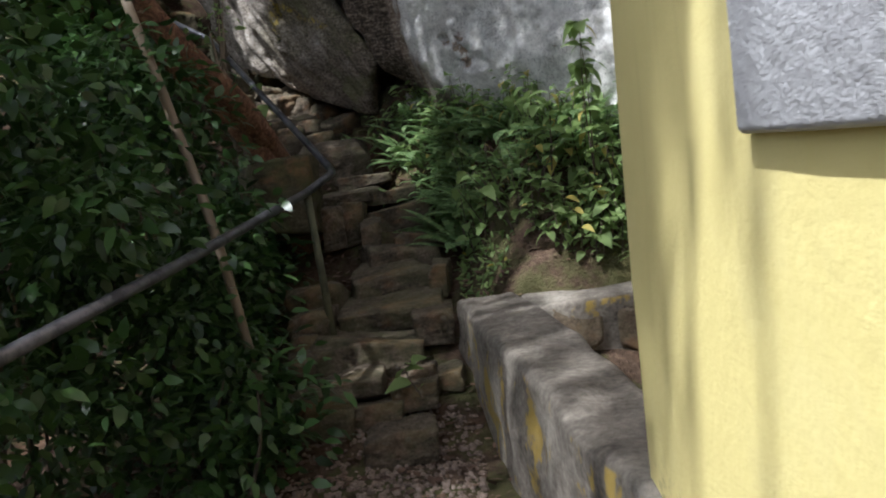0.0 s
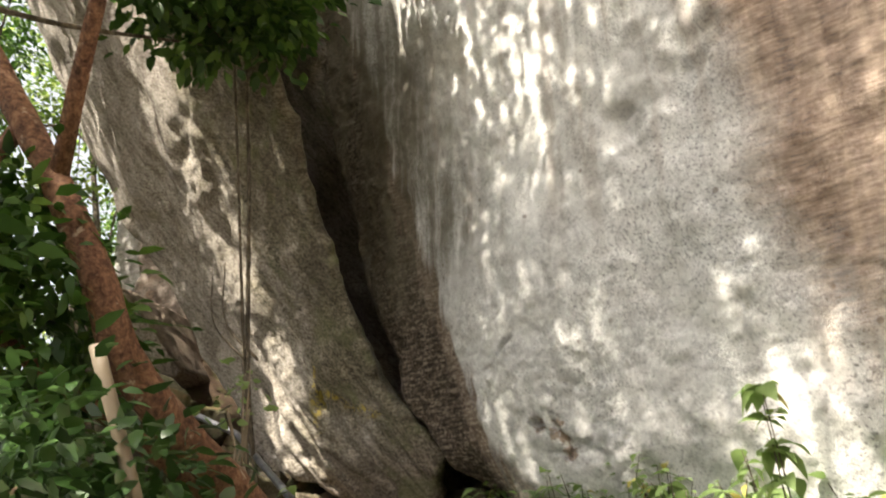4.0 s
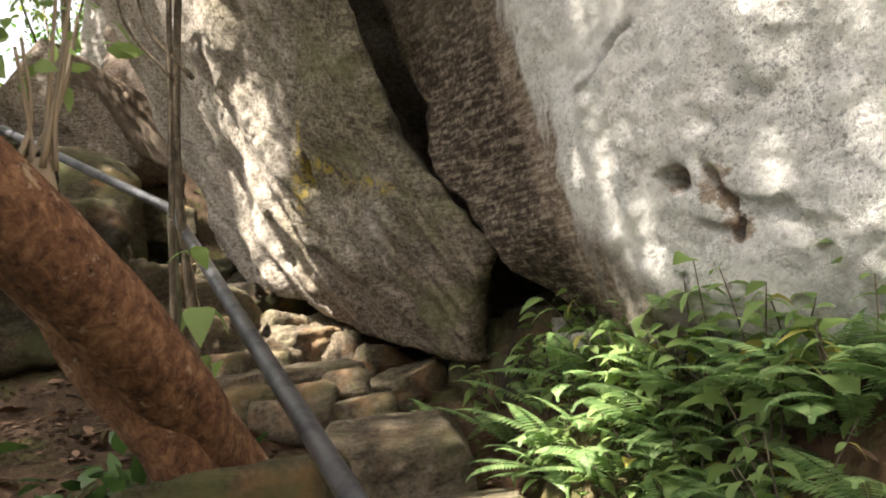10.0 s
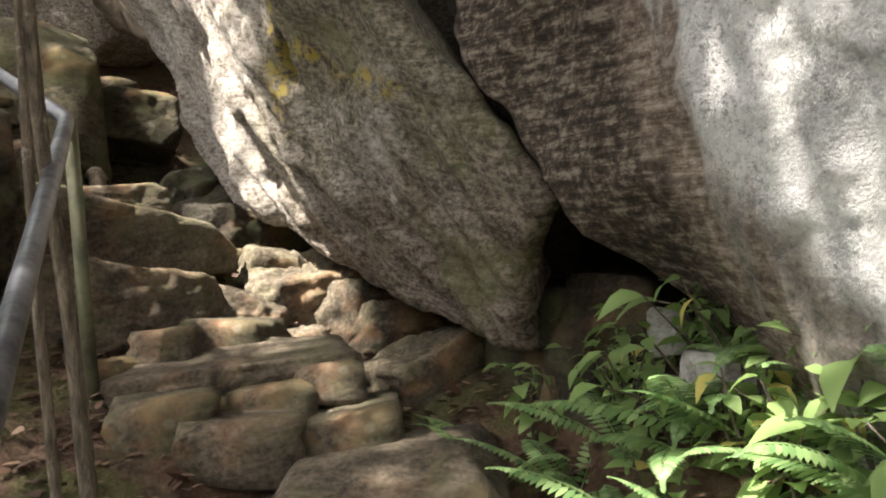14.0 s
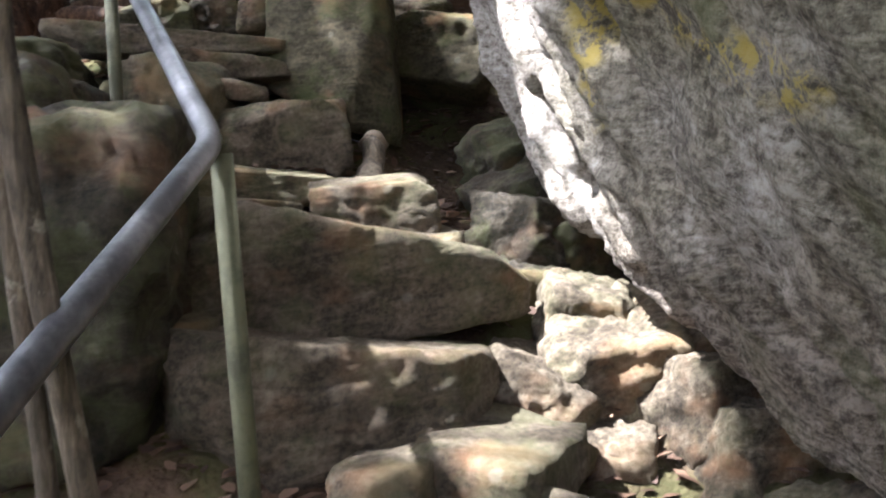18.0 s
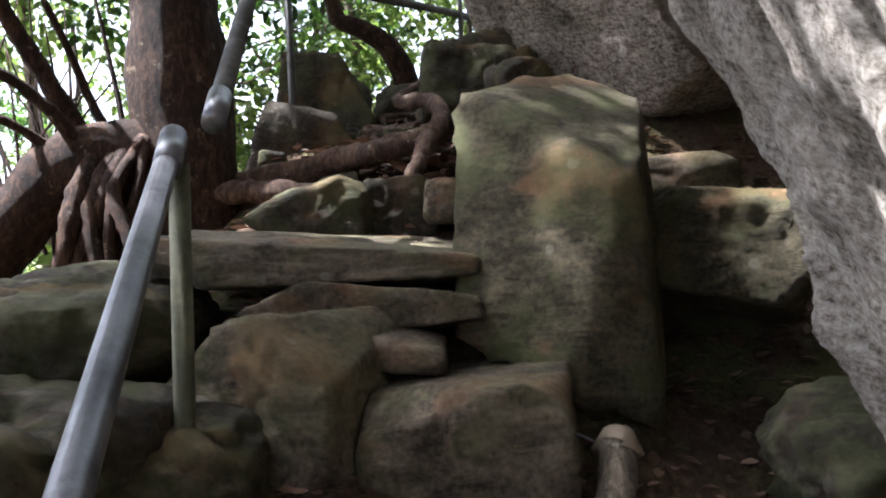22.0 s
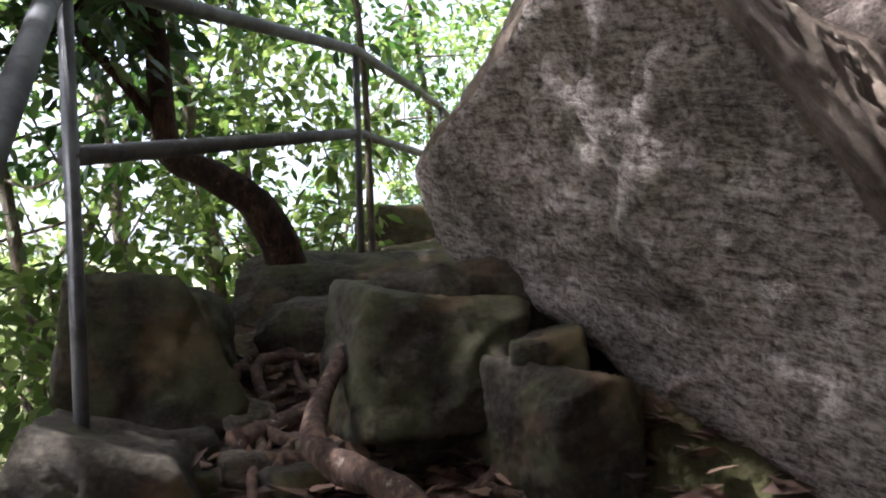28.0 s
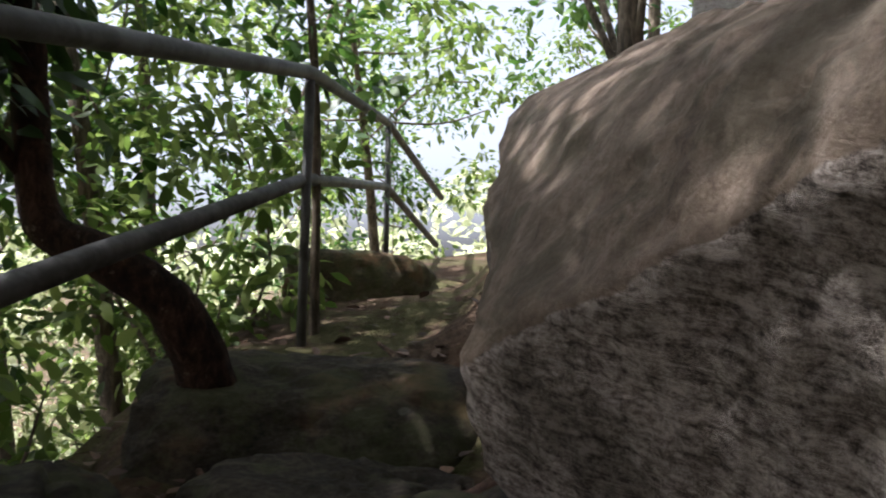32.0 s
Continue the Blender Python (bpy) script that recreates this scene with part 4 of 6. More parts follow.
step_stone(-0.62, 6.61, 0.97, 0.14, 0.30, 0.20, -0, 0, 0, 15)
step_stone(-0.41, 7.17, 1.04, 0.53, 0.50, 0.20, -0, 0, 0, 16)
step_stone(-0.76, 6.84, 1.06, 0.17, 0.35, 0.30, -0, 0, 0, 17)
step_stone(-0.90, 6.74, 1.06, 0.16, 0.35, 0.31, -0, 0, 0, 18)
rubble_stone(-0.94, 5.73, 0.67, 0.32, 0.40, 0.20, -0, 0, 0, 19)
rubble_stone(-0.93, 5.40, 0.59, 0.24, 0.35, 0.15, -0, 0, 0, 20)
rubble_stone(-0.96, 5.26, 0.48, 0.16, 0.30, 0.16, -0, 0, 0, 21)
rubble_stone(-0.96, 5.05, 0.41, 0.16, 0.30, 0.13, -0, 0, 0, 22)
# landing
step_stone(-0.82, 7.42, 1.24, 0.47, 0.50, 0.10, 1, 0, 0, 23)
step_stone(-0.47, 7.48, 1.21, 0.40, 0.40, 0.10, 1, 0, -4, 24)
step_stone(-0.72, 7.83, 1.35, 0.42, 0.50, 0.10, 1, 0, 0, 25)
boulder(-1.23, 6.56, 1.33, 0.54, 0.60, 0.51, 1, 0, 0, 26)
brown_boulder(-1.05, 8.24, 1.54, 0.72, 0.52, 0.38, 8, 0, 0, 27, chips=2, cuts=[(-0.75, -0.1, 0.8, 0.29), (0.9, -0.2, 0.6, 0.33), (0.1, -0.55, 1.0, 0.2)])
brown_boulder(-1.62, 8.62, 1.6, 0.46, 0.50, 0.26, 5, 0, 0, 28)
# middle flight
step_stone(-1.60, 8.71, 1.94, 0.69, 0.42, 0.16, 13, 0, -5, 30)
rubble_stone(-1.90, 8.83, 2.05, 0.21, 0.40, 0.14, 13, 0, 0, 31)
rubble_stone(-1.74, 9.02, 2.05, 0.33, 0.40, 0.17, 13, 0, 0, 32)
rubble_stone(-2.03, 8.70, 1.95, 0.14, 0.40, 0.16, 13, 0, 0, 33)
rubble_stone(-1.64, 8.58, 1.85, 0.15, 0.30, 0.12, 13, 0, 0, 34)
rubble_stone(-1.44, 8.61, 1.86, 0.25, 0.35, 0.15, 13, 0, 0, 35)
rubble_stone(-1.29, 8.72, 1.90, 0.22, 0.40, 0.16, 13, 0, 0, 36)
rubble_stone(-1.75, 8.45, 1.8, 0.29, 0.40, 0.24, 13, 0, 0, 37)
rubble_stone(-1.50, 8.43, 1.74, 0.33, 0.40, 0.22, 13, 0, 0, 38)
rubble_stone(-1.18, 8.54, 1.74, 0.3, 0.40, 0.2, 13, 0, 0, 39)
step_stone(-2.18, 8.96, 2.19, 0.82, 0.46, 0.31, 53, 0, 1, 40, chips=3, cuts=[(0.9, -0.2, -1.0, 0.3), (-0.8, -0.5, -0.7, 0.33), (-0.8, -0.9, 0.5, 0.42)])
step_stone(-2.45, 9.25, 2.45, 1.04, 0.52, 0.36, 53, 0, 0, 41, slope=0.27, chips=3, cuts=[(-1.0, -0.3, 0.9, 0.42), (1.0, 0.0, 1.3, 0.34)])
rubble_stone(-2.49, 8.75, 2.34, 0.18, 0.30, 0.16, 35, 0, 0, 42)
rubble_stone(-2.68, 8.86, 2.56, 0.13, 0.40, 0.19, 35, 0, 0, 43)
step_stone(-2.95, 9.42, 2.77, 0.62, 0.42, 0.11, 53, 0, 2, 44, chips=4)
step_stone(-2.43, 9.52, 2.67, 0.36, 0.40, 0.18, 35, 0, 0, 45)
rubble_stone(-2.17, 9.46, 2.53, 0.17, 0.30, 0.13, 35, 0, 0, 46)
rubble_stone(-2.78, 9.36, 2.67, 0.24, 0.30, 0.07, 53, 0, 0, 47)
rubble_stone(-2.95, 9.14, 2.68, 0.2, 0.30, 0.08, 53, 0, 0, 48)
# upper flight
brown_boulder(-3.5, 9.69, 3.01, 0.39, 0.50, 0.43, 26, 0, 0, 49, slope=-0.2)
brown_boulder(-3.23, 10.04, 2.91, 0.48, 0.60, 0.36, 41, 0, 0, 50)
rubble_stone(-3.45, 9.84, 3.15, 0.16, 0.30, 0.11, 41, 0, 0, 51)
rubble_stone(-3.32, 9.91, 3.15, 0.17, 0.25, 0.09, 41, 0, 0, 52)
step_stone(-3.58, 9.98, 3.25, 0.60, 0.40, 0.13, 41, 0, -4, 53)
step_stone(-3.87, 10.03, 3.40, 0.90, 0.60, 0.16, 41, 0, 0, 54)
hull_rock("standing_stone", "tall mossy slab standing upright beside the steps", (-3.2, 10.56, 3.45), [
    ((0.3, -0.87, 0.32), (-3.43, 10.26, 3.7)), ((-0.95, -0.2, -0.15), (-3.51, 10.28, 3.85)), ((-0.5, 0.0, -0.85), (-3.39, 10.15, 3.2)), ((0.5, -0.22, 0.83), (-3.54, 10.5, 3.98)), ((-0.62, -0.2, 0.75), (-3.52, 10.42, 3.93)),
    ((0.85, 0.5, 0.05), (-2.94, 10.42, 3.4)), ((0.9, -0.25, 0.0), (-2.95, 10.38, 3.45)), ((0.0, 1.0, 0.1), (-3.2, 10.95, 3.4)), ((0.2, 0.0, -1.0), (-3.0, 10.4, 2.9)), ((0.6, -0.75, -0.25), (-2.98, 10.22, 3.1))], 21, MOSSY_ROCK, level=5, rough=0.025, sharp=55.0)
boulder(-3.18, 11.13, 3.39, 0.42, 0.60, 0.37, 41, 0, 0, 56)
rubble_stone(-3.47, 11.4, 3.68, 0.4, 0.5, 0.18, 41, 0, 0, 57)
dark_boulder(-4.10, 10.60, 3.60, 0.26, 0.50, 0.22, 41, 0, 0, 58)
dark_boulder(-4.25, 10.34, 3.58, 0.33, 0.50, 0.19, 41, 0, 0, 59)
rubble_stone(-3.86, 10.60, 3.61, 0.17, 0.40, 0.14, 41, 0, 0, 60)
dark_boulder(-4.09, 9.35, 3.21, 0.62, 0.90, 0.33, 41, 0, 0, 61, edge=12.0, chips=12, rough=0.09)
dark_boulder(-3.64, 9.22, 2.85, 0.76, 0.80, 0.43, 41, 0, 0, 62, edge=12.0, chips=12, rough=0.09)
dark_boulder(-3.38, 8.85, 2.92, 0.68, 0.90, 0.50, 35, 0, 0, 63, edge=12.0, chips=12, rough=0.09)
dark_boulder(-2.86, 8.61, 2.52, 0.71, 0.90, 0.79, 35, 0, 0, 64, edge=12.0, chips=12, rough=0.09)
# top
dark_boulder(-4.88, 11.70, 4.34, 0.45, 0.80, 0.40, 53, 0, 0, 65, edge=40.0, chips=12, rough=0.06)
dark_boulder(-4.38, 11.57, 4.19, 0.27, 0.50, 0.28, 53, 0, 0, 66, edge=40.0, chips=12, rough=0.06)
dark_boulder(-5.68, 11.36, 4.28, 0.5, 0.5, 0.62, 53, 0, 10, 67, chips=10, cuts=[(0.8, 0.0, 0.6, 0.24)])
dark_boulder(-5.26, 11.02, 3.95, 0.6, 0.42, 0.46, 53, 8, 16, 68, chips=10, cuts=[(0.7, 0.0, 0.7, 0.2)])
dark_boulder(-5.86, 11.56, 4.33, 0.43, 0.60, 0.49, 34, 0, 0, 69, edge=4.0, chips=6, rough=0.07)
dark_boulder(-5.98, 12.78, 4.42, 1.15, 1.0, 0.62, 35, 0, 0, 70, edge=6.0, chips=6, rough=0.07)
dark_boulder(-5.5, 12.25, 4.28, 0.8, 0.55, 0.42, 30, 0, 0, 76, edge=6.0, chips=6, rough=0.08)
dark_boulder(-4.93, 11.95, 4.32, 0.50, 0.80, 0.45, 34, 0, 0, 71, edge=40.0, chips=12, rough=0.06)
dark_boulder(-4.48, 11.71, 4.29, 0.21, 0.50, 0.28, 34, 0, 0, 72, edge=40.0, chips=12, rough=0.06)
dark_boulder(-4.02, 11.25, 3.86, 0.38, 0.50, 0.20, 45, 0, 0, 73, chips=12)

boulder(-7.15, 14.75, 4.85, 0.7, 0.8, 0.5, 20, 0, 0, 74, edge=8.0)
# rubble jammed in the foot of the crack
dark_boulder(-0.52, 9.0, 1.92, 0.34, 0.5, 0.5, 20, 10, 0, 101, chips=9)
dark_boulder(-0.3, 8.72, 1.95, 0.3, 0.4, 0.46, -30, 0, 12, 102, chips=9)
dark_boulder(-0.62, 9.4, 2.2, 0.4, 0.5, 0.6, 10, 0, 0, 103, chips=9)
crag(-0.5, 8.72, 1.9, 0.12, 0.14, 0.3, 20, 0, 14, 104)
# crumbled ledge under the leaning slab
crag(-1.52, 9.78, 2.11, 0.55, 0.45, 0.5, 40, 10, -20, 81)
crag(-1.28, 9.5, 1.91, 0.4, 0.4, 0.42, 40, -15, 15, 82)
crag(-1.8, 9.72, 2.23, 0.3, 0.35, 0.4, 30, 12, 10, 83)
# the dark boulders here put the recess's shade into the stone colour
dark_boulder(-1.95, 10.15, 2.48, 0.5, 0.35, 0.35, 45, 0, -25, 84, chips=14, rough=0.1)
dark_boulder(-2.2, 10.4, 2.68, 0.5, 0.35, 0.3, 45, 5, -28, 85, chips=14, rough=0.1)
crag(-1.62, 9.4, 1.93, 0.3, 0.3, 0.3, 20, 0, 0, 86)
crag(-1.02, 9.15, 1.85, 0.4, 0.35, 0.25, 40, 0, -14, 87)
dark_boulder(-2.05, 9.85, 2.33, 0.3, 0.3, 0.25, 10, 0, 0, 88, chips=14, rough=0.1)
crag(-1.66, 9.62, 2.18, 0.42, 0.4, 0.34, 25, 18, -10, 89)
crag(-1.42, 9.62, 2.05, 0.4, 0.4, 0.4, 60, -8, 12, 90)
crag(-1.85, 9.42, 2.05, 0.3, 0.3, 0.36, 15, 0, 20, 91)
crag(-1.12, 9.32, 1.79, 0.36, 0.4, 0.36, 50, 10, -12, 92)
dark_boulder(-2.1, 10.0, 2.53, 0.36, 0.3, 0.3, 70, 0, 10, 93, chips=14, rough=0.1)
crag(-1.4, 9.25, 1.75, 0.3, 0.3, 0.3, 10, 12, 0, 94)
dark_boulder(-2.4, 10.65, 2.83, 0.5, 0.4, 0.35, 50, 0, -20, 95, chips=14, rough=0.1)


# ---- handrails ----
def bent(points, r=0.06, n=4):
    """A pipe's line: straight runs with short bends."""
    p = [Vector(q) for q in points]
    out = [p[0]]
    for a, b, c in zip(p, p[1:], p[2:]):
        i, o = (a - b).normalized() * min(r, (a - b).length / 2.1), (c - b).normalized() * min(r, (c - b).length / 2.1)
        out += [b + i * (1 - t) ** 2 + o * t ** 2 for t in np.linspace(0, 1, n)]
    out.append(p[-1])
    return [tuple(q) for q in out]


def handrail(label, rails, posts, r=0.024, rail_mat=None, post_mat=None):
    ob = thing("handrail", label, "handrail")
    for line in rails:
        part("rail", tube("rail", bent(line), r, rail_mat or PIPE, 14), ob)
    for top, low in posts:
        part("post", tube("post", [top, low], r * (0.95 if post_mat is None else 0.72), post_mat or MOSS_PIPE, 14), ob, "rusty moss-stained post")
    return ob


handrail("grey steel pipe handrail along the lower steps", [[(-1.5, 1.0, 1.03), (-1.1, 3.5, 1.23), (-0.85, 5.37, 1.39), (-0.72, 5.74, 1.49), (-2.01, 8.42, 2.82), (-3.3, 9.25, 3.64)]],
         [((-0.85, 5.37, 1.37), (-0.79, 5.22, 0.4)), ((-2.02, 8.45, 2.80), (-2.0, 8.47, 1.75)), ((-3.31, 9.27, 3.60), (-3.32, 9.27, 2.4))])
TOP_A, TOP_B, TOP_C, TOP_D = (-5.295, 10.85, 5.33), (-6.27, 13.06, 5.79), (-7.45, 15.4, 6.06), (-8.05, 17.2, 5.72)
handrail("dull steel two-rail fence on the upper landing", [[(-3.43, 9.42, 3.72), TOP_A, TOP_B, TOP_C, TOP_D], [(-5.318, 10.88, 4.89), (-6.4, 13.2, 5.4), (-7.5, 15.47, 5.63), (-8.1, 17.2, 5.3)]],
         [((-5.3, 10.87, 5.31), (-5.36, 10.95, 3.6)), ((-6.29, 13.08, 5.77), (-6.5, 13.3, 4.4)), ((-7.45, 15.41, 6.04), (-7.52, 15.5, 4.7))], 0.027, DULL_PIPE, DULL_PIPE)

# ---- the yellow building and the low wall ----
def block(name, x0, y0, z0, x1, y1, z1, material, bevel=0.02, rough=0.0, seed=0, cuts=0, batter=0.0):
    bm = bmesh.new()
    bmesh.ops.create_cube(bm, size=1.0)
    for v in bm.verts:
        v.co = Vector(((x0 + x1) / 2 + v.co.x * (x1 - x0), (y0 + y1) / 2 + v.co.y * (y1 - y0), (z0 + z1) / 2 + v.co.z * (z1 - z0)))
    if bevel:
        bmesh.ops.bevel(bm, geom=bm.edges[:], offset=bevel, segments=3, affect="EDGES", profile=0.5)
    if cuts:
        bmesh.ops.subdivide_edges(bm, edges=[e for e in bm.edges if e.calc_length() > 0.12], cuts=cuts, use_grid_fill=True)
    me = bpy.data.meshes.new(name)
    bm.to_mesh(me)
    bm.free()
    if batter:
        co = np.array([v.co[:] for v in me.vertices])
        co[:, 0] -= batter * (1.9 - co[:, 2])
        me.vertices.foreach_set("co", co.astype(np.float32).ravel())
    if rough:
        co = np.array([v.co[:] for v in me.vertices])
        n = fractal(co, 3.0, 4, 0.55, seed)
        n2 = fractal(co + 50, 3.0, 4, 0.55, seed + 3)
        co += np.stack([n, n2, n * 0.6 - n2 * 0.4], 1) * rough
        me.vertices.foreach_set("co", co.astype(np.float32).ravel())
    me.polygons.foreach_set("use_smooth", np.ones(len(me.polygons), bool))
    me.materials.append(material)
    me.update()
    return me


house = thing("yellow_building", "small yellow plastered building with a grey wall panel", "building", at=(0, 0, 0))
part("wall", block("wall", 0.44, -3.5, -0.2, 3.6, 2.22, 3.4, YELLOW_PLASTER, 0.05, 0.01, 3, 12, 0.026), house)
part("panel", block("panel", 0.40, -1.2, 1.515, 0.5, 1.23, 2.9, GREY_PLASTER, 0.012, 0.004, 5, 10), house, "rough grey cement panel")
part("roof", block("roof", 0.2, -3.8, 3.4, 3.9, 2.5, 3.52, GREY_PLASTER, 0.02), house, "flat cement roof slab")
low_wall = thing("low_wall", "low weathered stone wall with flaking yellow paint", "wall")
part("wall_side", block("wall_side", 0.0, -4.2, -0.2, 0.36, 0.0, 0.64, MASONRY, 0.04, 0.03, 8, 14), low_wall, m=pose(-0.05, 5.28, 0, 0, 0, 7.3))
part("wall_end", block("wall_end", 0.33, 4.88, -0.2, 2.2, 5.32, 0.62, MASONRY, 0.04, 0.04, 9, 10), low_wall)

# ---- plants ----
def leaf_arrays(at, way, face, length, width, fold=0.25, droop=0.15):
    """Pointed leaves: base, tip and two edges, folded along the rib. at, way, face: (n, 3)."""
    way = way / (np.linalg.norm(way, axis=1)[:, None] + 1e-9)
    side = np.cross(way, face)
    side /= np.linalg.norm(side, axis=1)[:, None] + 1e-9
    up = np.cross(side, way)
    L, W = length[:, None], width[:, None]
    rows = [at]
    for t, w in ((0.3, 0.5), (0.68, 0.4)):
        mid = at + way * L * t - up * L * droop * t * t
        rows += [mid + side * W * w + up * W * fold * w, mid - side * W * w + up * W * fold * w]
    rows.append(at + way * L - up * L * droop)
    n = len(at)
    v = np.stack(rows, 1).reshape(-1, 3)
    k = np.arange(n)[:, None] * 6
    f = np.concatenate([k + np.array([q]) for q in ([0, 1, 2], [1, 3, 2], [2, 3, 4], [3, 5, 4])])
    return v, f


def cloud(rng, centers, radius, per, length, width, flat=0.5, hang=0.2):
    """Leaves in loose clumps round the centres."""
    n = len(centers) * per
    c = np.repeat(np.asarray(centers, float), per, 0)
    r = np.repeat(np.broadcast_to(np.asarray(radius, float), (len(centers),)), per)
    off = rng.normal(0, 0.5, (n, 3)) * r[:, None]
    off[:, 2] *= 0.7
    way = off + rng.normal(0, 0.6, (n, 3)) * r[:, None] * 0.6
    way[:, 2] -= hang * np.linalg.norm(way, axis=1)
    face = rng.normal(0, flat, (n, 3))
    face[:, 2] += 1
    size = rng.uniform(0.65, 1.25, n)
    return leaf_arrays(c + off, way, face, length * size, width * size)


def branch_line(a, b, rng, sag=0.15, n=8):
    a, b = np.array(a, float), np.array(b, float)
    mid = (a + b) / 2 + rng.normal(0, sag * np.linalg.norm(b - a) * 0.5, 3)
    return spline([a, mid, b], n)


def tree(name, label, trunk_pts, r0, r1, limbs, crown, seed, bark, leaf, clumps=70, per=60, leaf_size=(0.11, 0.045), spread=0.42, group=""):
    """A tree: a tapered trunk, limbs that reach into the crown, and leaf clumps at the twigs' ends. crown: boxes (x, y, z, rx, ry, rz)."""
    rng = np.random.default_rng(seed)
    base = np.array(trunk_pts[0], float)
    ob = thing(name, label, "tree", at=tuple(base), group=group)
    flare = 0.5 if r0 < 0.2 else 0.9
    line = spline([np.array(p, float) - base for p in trunk_pts], 10 + 4 * len(trunk_pts))
    t = np.linspace(0, 1, len(line))
    radii = r0 + (r1 - r0) * t + r0 * flare * np.exp(-t * 14)
    part("trunk", tube("trunk", line, radii, bark, 14, 0.12, seed), ob)
    centers = []
    for k in range(clumps):
        x, y, z, rx, ry, rz = crown[k % len(crown)]
        d = rng.normal(0, 1, 3)
        d = d / np.linalg.norm(d) * rng.uniform(0.35, 1.0) ** 0.6
        centers.append((x + d[0] * rx - base[0], y + d[1] * ry - base[1], z + d[2] * rz - base[2]))
    centers = np.array(centers)
    picks = rng.choice(len(centers), min(limbs, len(centers)), replace=False)
    for k in picks:
        start = line[int(len(line) * rng.uniform(0.45, 0.98))]
        pts = branch_line(start, centers[k], rng, 0.2, 9)
        part("limb", tube("limb", pts, np.linspace(r1 * 0.75, 0.008, 9), bark, 7), ob)
    v, f = cloud(rng, centers, spread * rng.uniform(0.6, 1.3, len(centers)), per, leaf_size[0], leaf_size[1])
    part("crown", mesh_of("crown", v, f, leaf, False), ob, "loose crown of small glossy leaves")
    return ob


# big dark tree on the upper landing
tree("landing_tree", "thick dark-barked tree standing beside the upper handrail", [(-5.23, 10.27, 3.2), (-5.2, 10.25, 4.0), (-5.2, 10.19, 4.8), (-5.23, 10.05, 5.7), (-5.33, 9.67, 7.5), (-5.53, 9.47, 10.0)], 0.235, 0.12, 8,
     # crown out of view, spread to shade the landing
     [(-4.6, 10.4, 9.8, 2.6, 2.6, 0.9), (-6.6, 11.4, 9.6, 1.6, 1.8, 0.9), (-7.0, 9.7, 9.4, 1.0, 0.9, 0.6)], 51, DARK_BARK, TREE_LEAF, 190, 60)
# leaning red-barked tree beside the lower steps
tree("leaning_tree", "leaning tree with smooth red-brown bark beside the steps", [(-1.1, 7.1, 0.8), (-1.2, 6.72, 1.47), (-1.28, 6.3, 1.84), (-1.42, 5.92, 2.16), (-1.68, 5.45, 2.62), (-1.78, 5.3, 3.05), (-2.0, 5.35, 3.6), (-2.5, 5.6, 4.6), (-3.2, 5.4, 6.5)], 0.105, 0.06, 2,
     # first crown out of view, placed to shade the cliff
     [(-2.45, 3.45, 6.8, 1.2, 1.4, 0.8), (-2.3, 5.5, 3.0, 0.45, 0.5, 0.75)], 52, RED_BARK, TREE_LEAF, 110, 50, spread=0.28)
tree("fence_tree", "leaning dark tree on the mound just outside the upper fence", [(-6.1, 12.45, 4.5), (-6.1, 12.25, 4.88), (-6.22, 12.08, 5.05), (-6.4, 12.0, 5.18), (-6.46, 12.0, 5.6), (-6.56, 12.0, 6.1), (-6.9, 12.2, 7.6), (-7.0, 12.4, 9.0)], 0.075, 0.035, 12,
     [(-7.2, 12.2, 7.6, 1.1, 1.3, 1.2), (-6.75, 11.7, 6.0, 0.55, 0.6, 0.7)], 53, DARK_BARK, BUSH_LEAF, 66, 45, spread=0.3)
for k, (x, y, r) in enumerate([(-1.8, 7.95, 0.017), (-1.72, 7.96, 0.024)]):
    stem = thing("thin_stem", "thin straight sapling stem beside the handrail post", "sapling", at=(x, y, 1.2), group="thin stems by the rail")
    part("trunk", tube("trunk", spline([(0, 0, 0), (-0.03, -0.03, 0.9), (0.02 - 0.06 * k, -0.13, 1.8), (0.12, -0.3, 3.4), (0.2, -0.4, 5.0)], 24), np.linspace(r, r * 0.5, 24), GREY_BARK, 9, 0.15, k), stem)
    part("branch", tube("branch", spline([(0.05, -0.16, 2.0), (-0.15, -0.2, 2.3), (-0.1, -0.3, 2.7)], 10), np.linspace(r * 0.5, 0.004, 10), GREY_BARK, 6), stem)
tree("fence_tree", "thin straight sapling beside the upper fence", [(-6.5, 13.4, 4.6), (-6.48, 13.35, 5.9), (-6.62, 13.3, 7.2), (-6.9, 13.3, 9.0)], 0.02, 0.014, 5, [(-6.9, 13.4, 9.2, 1.0, 1.0, 0.6)], 54, GREY_BARK, TREE_LEAF, 30, 50)
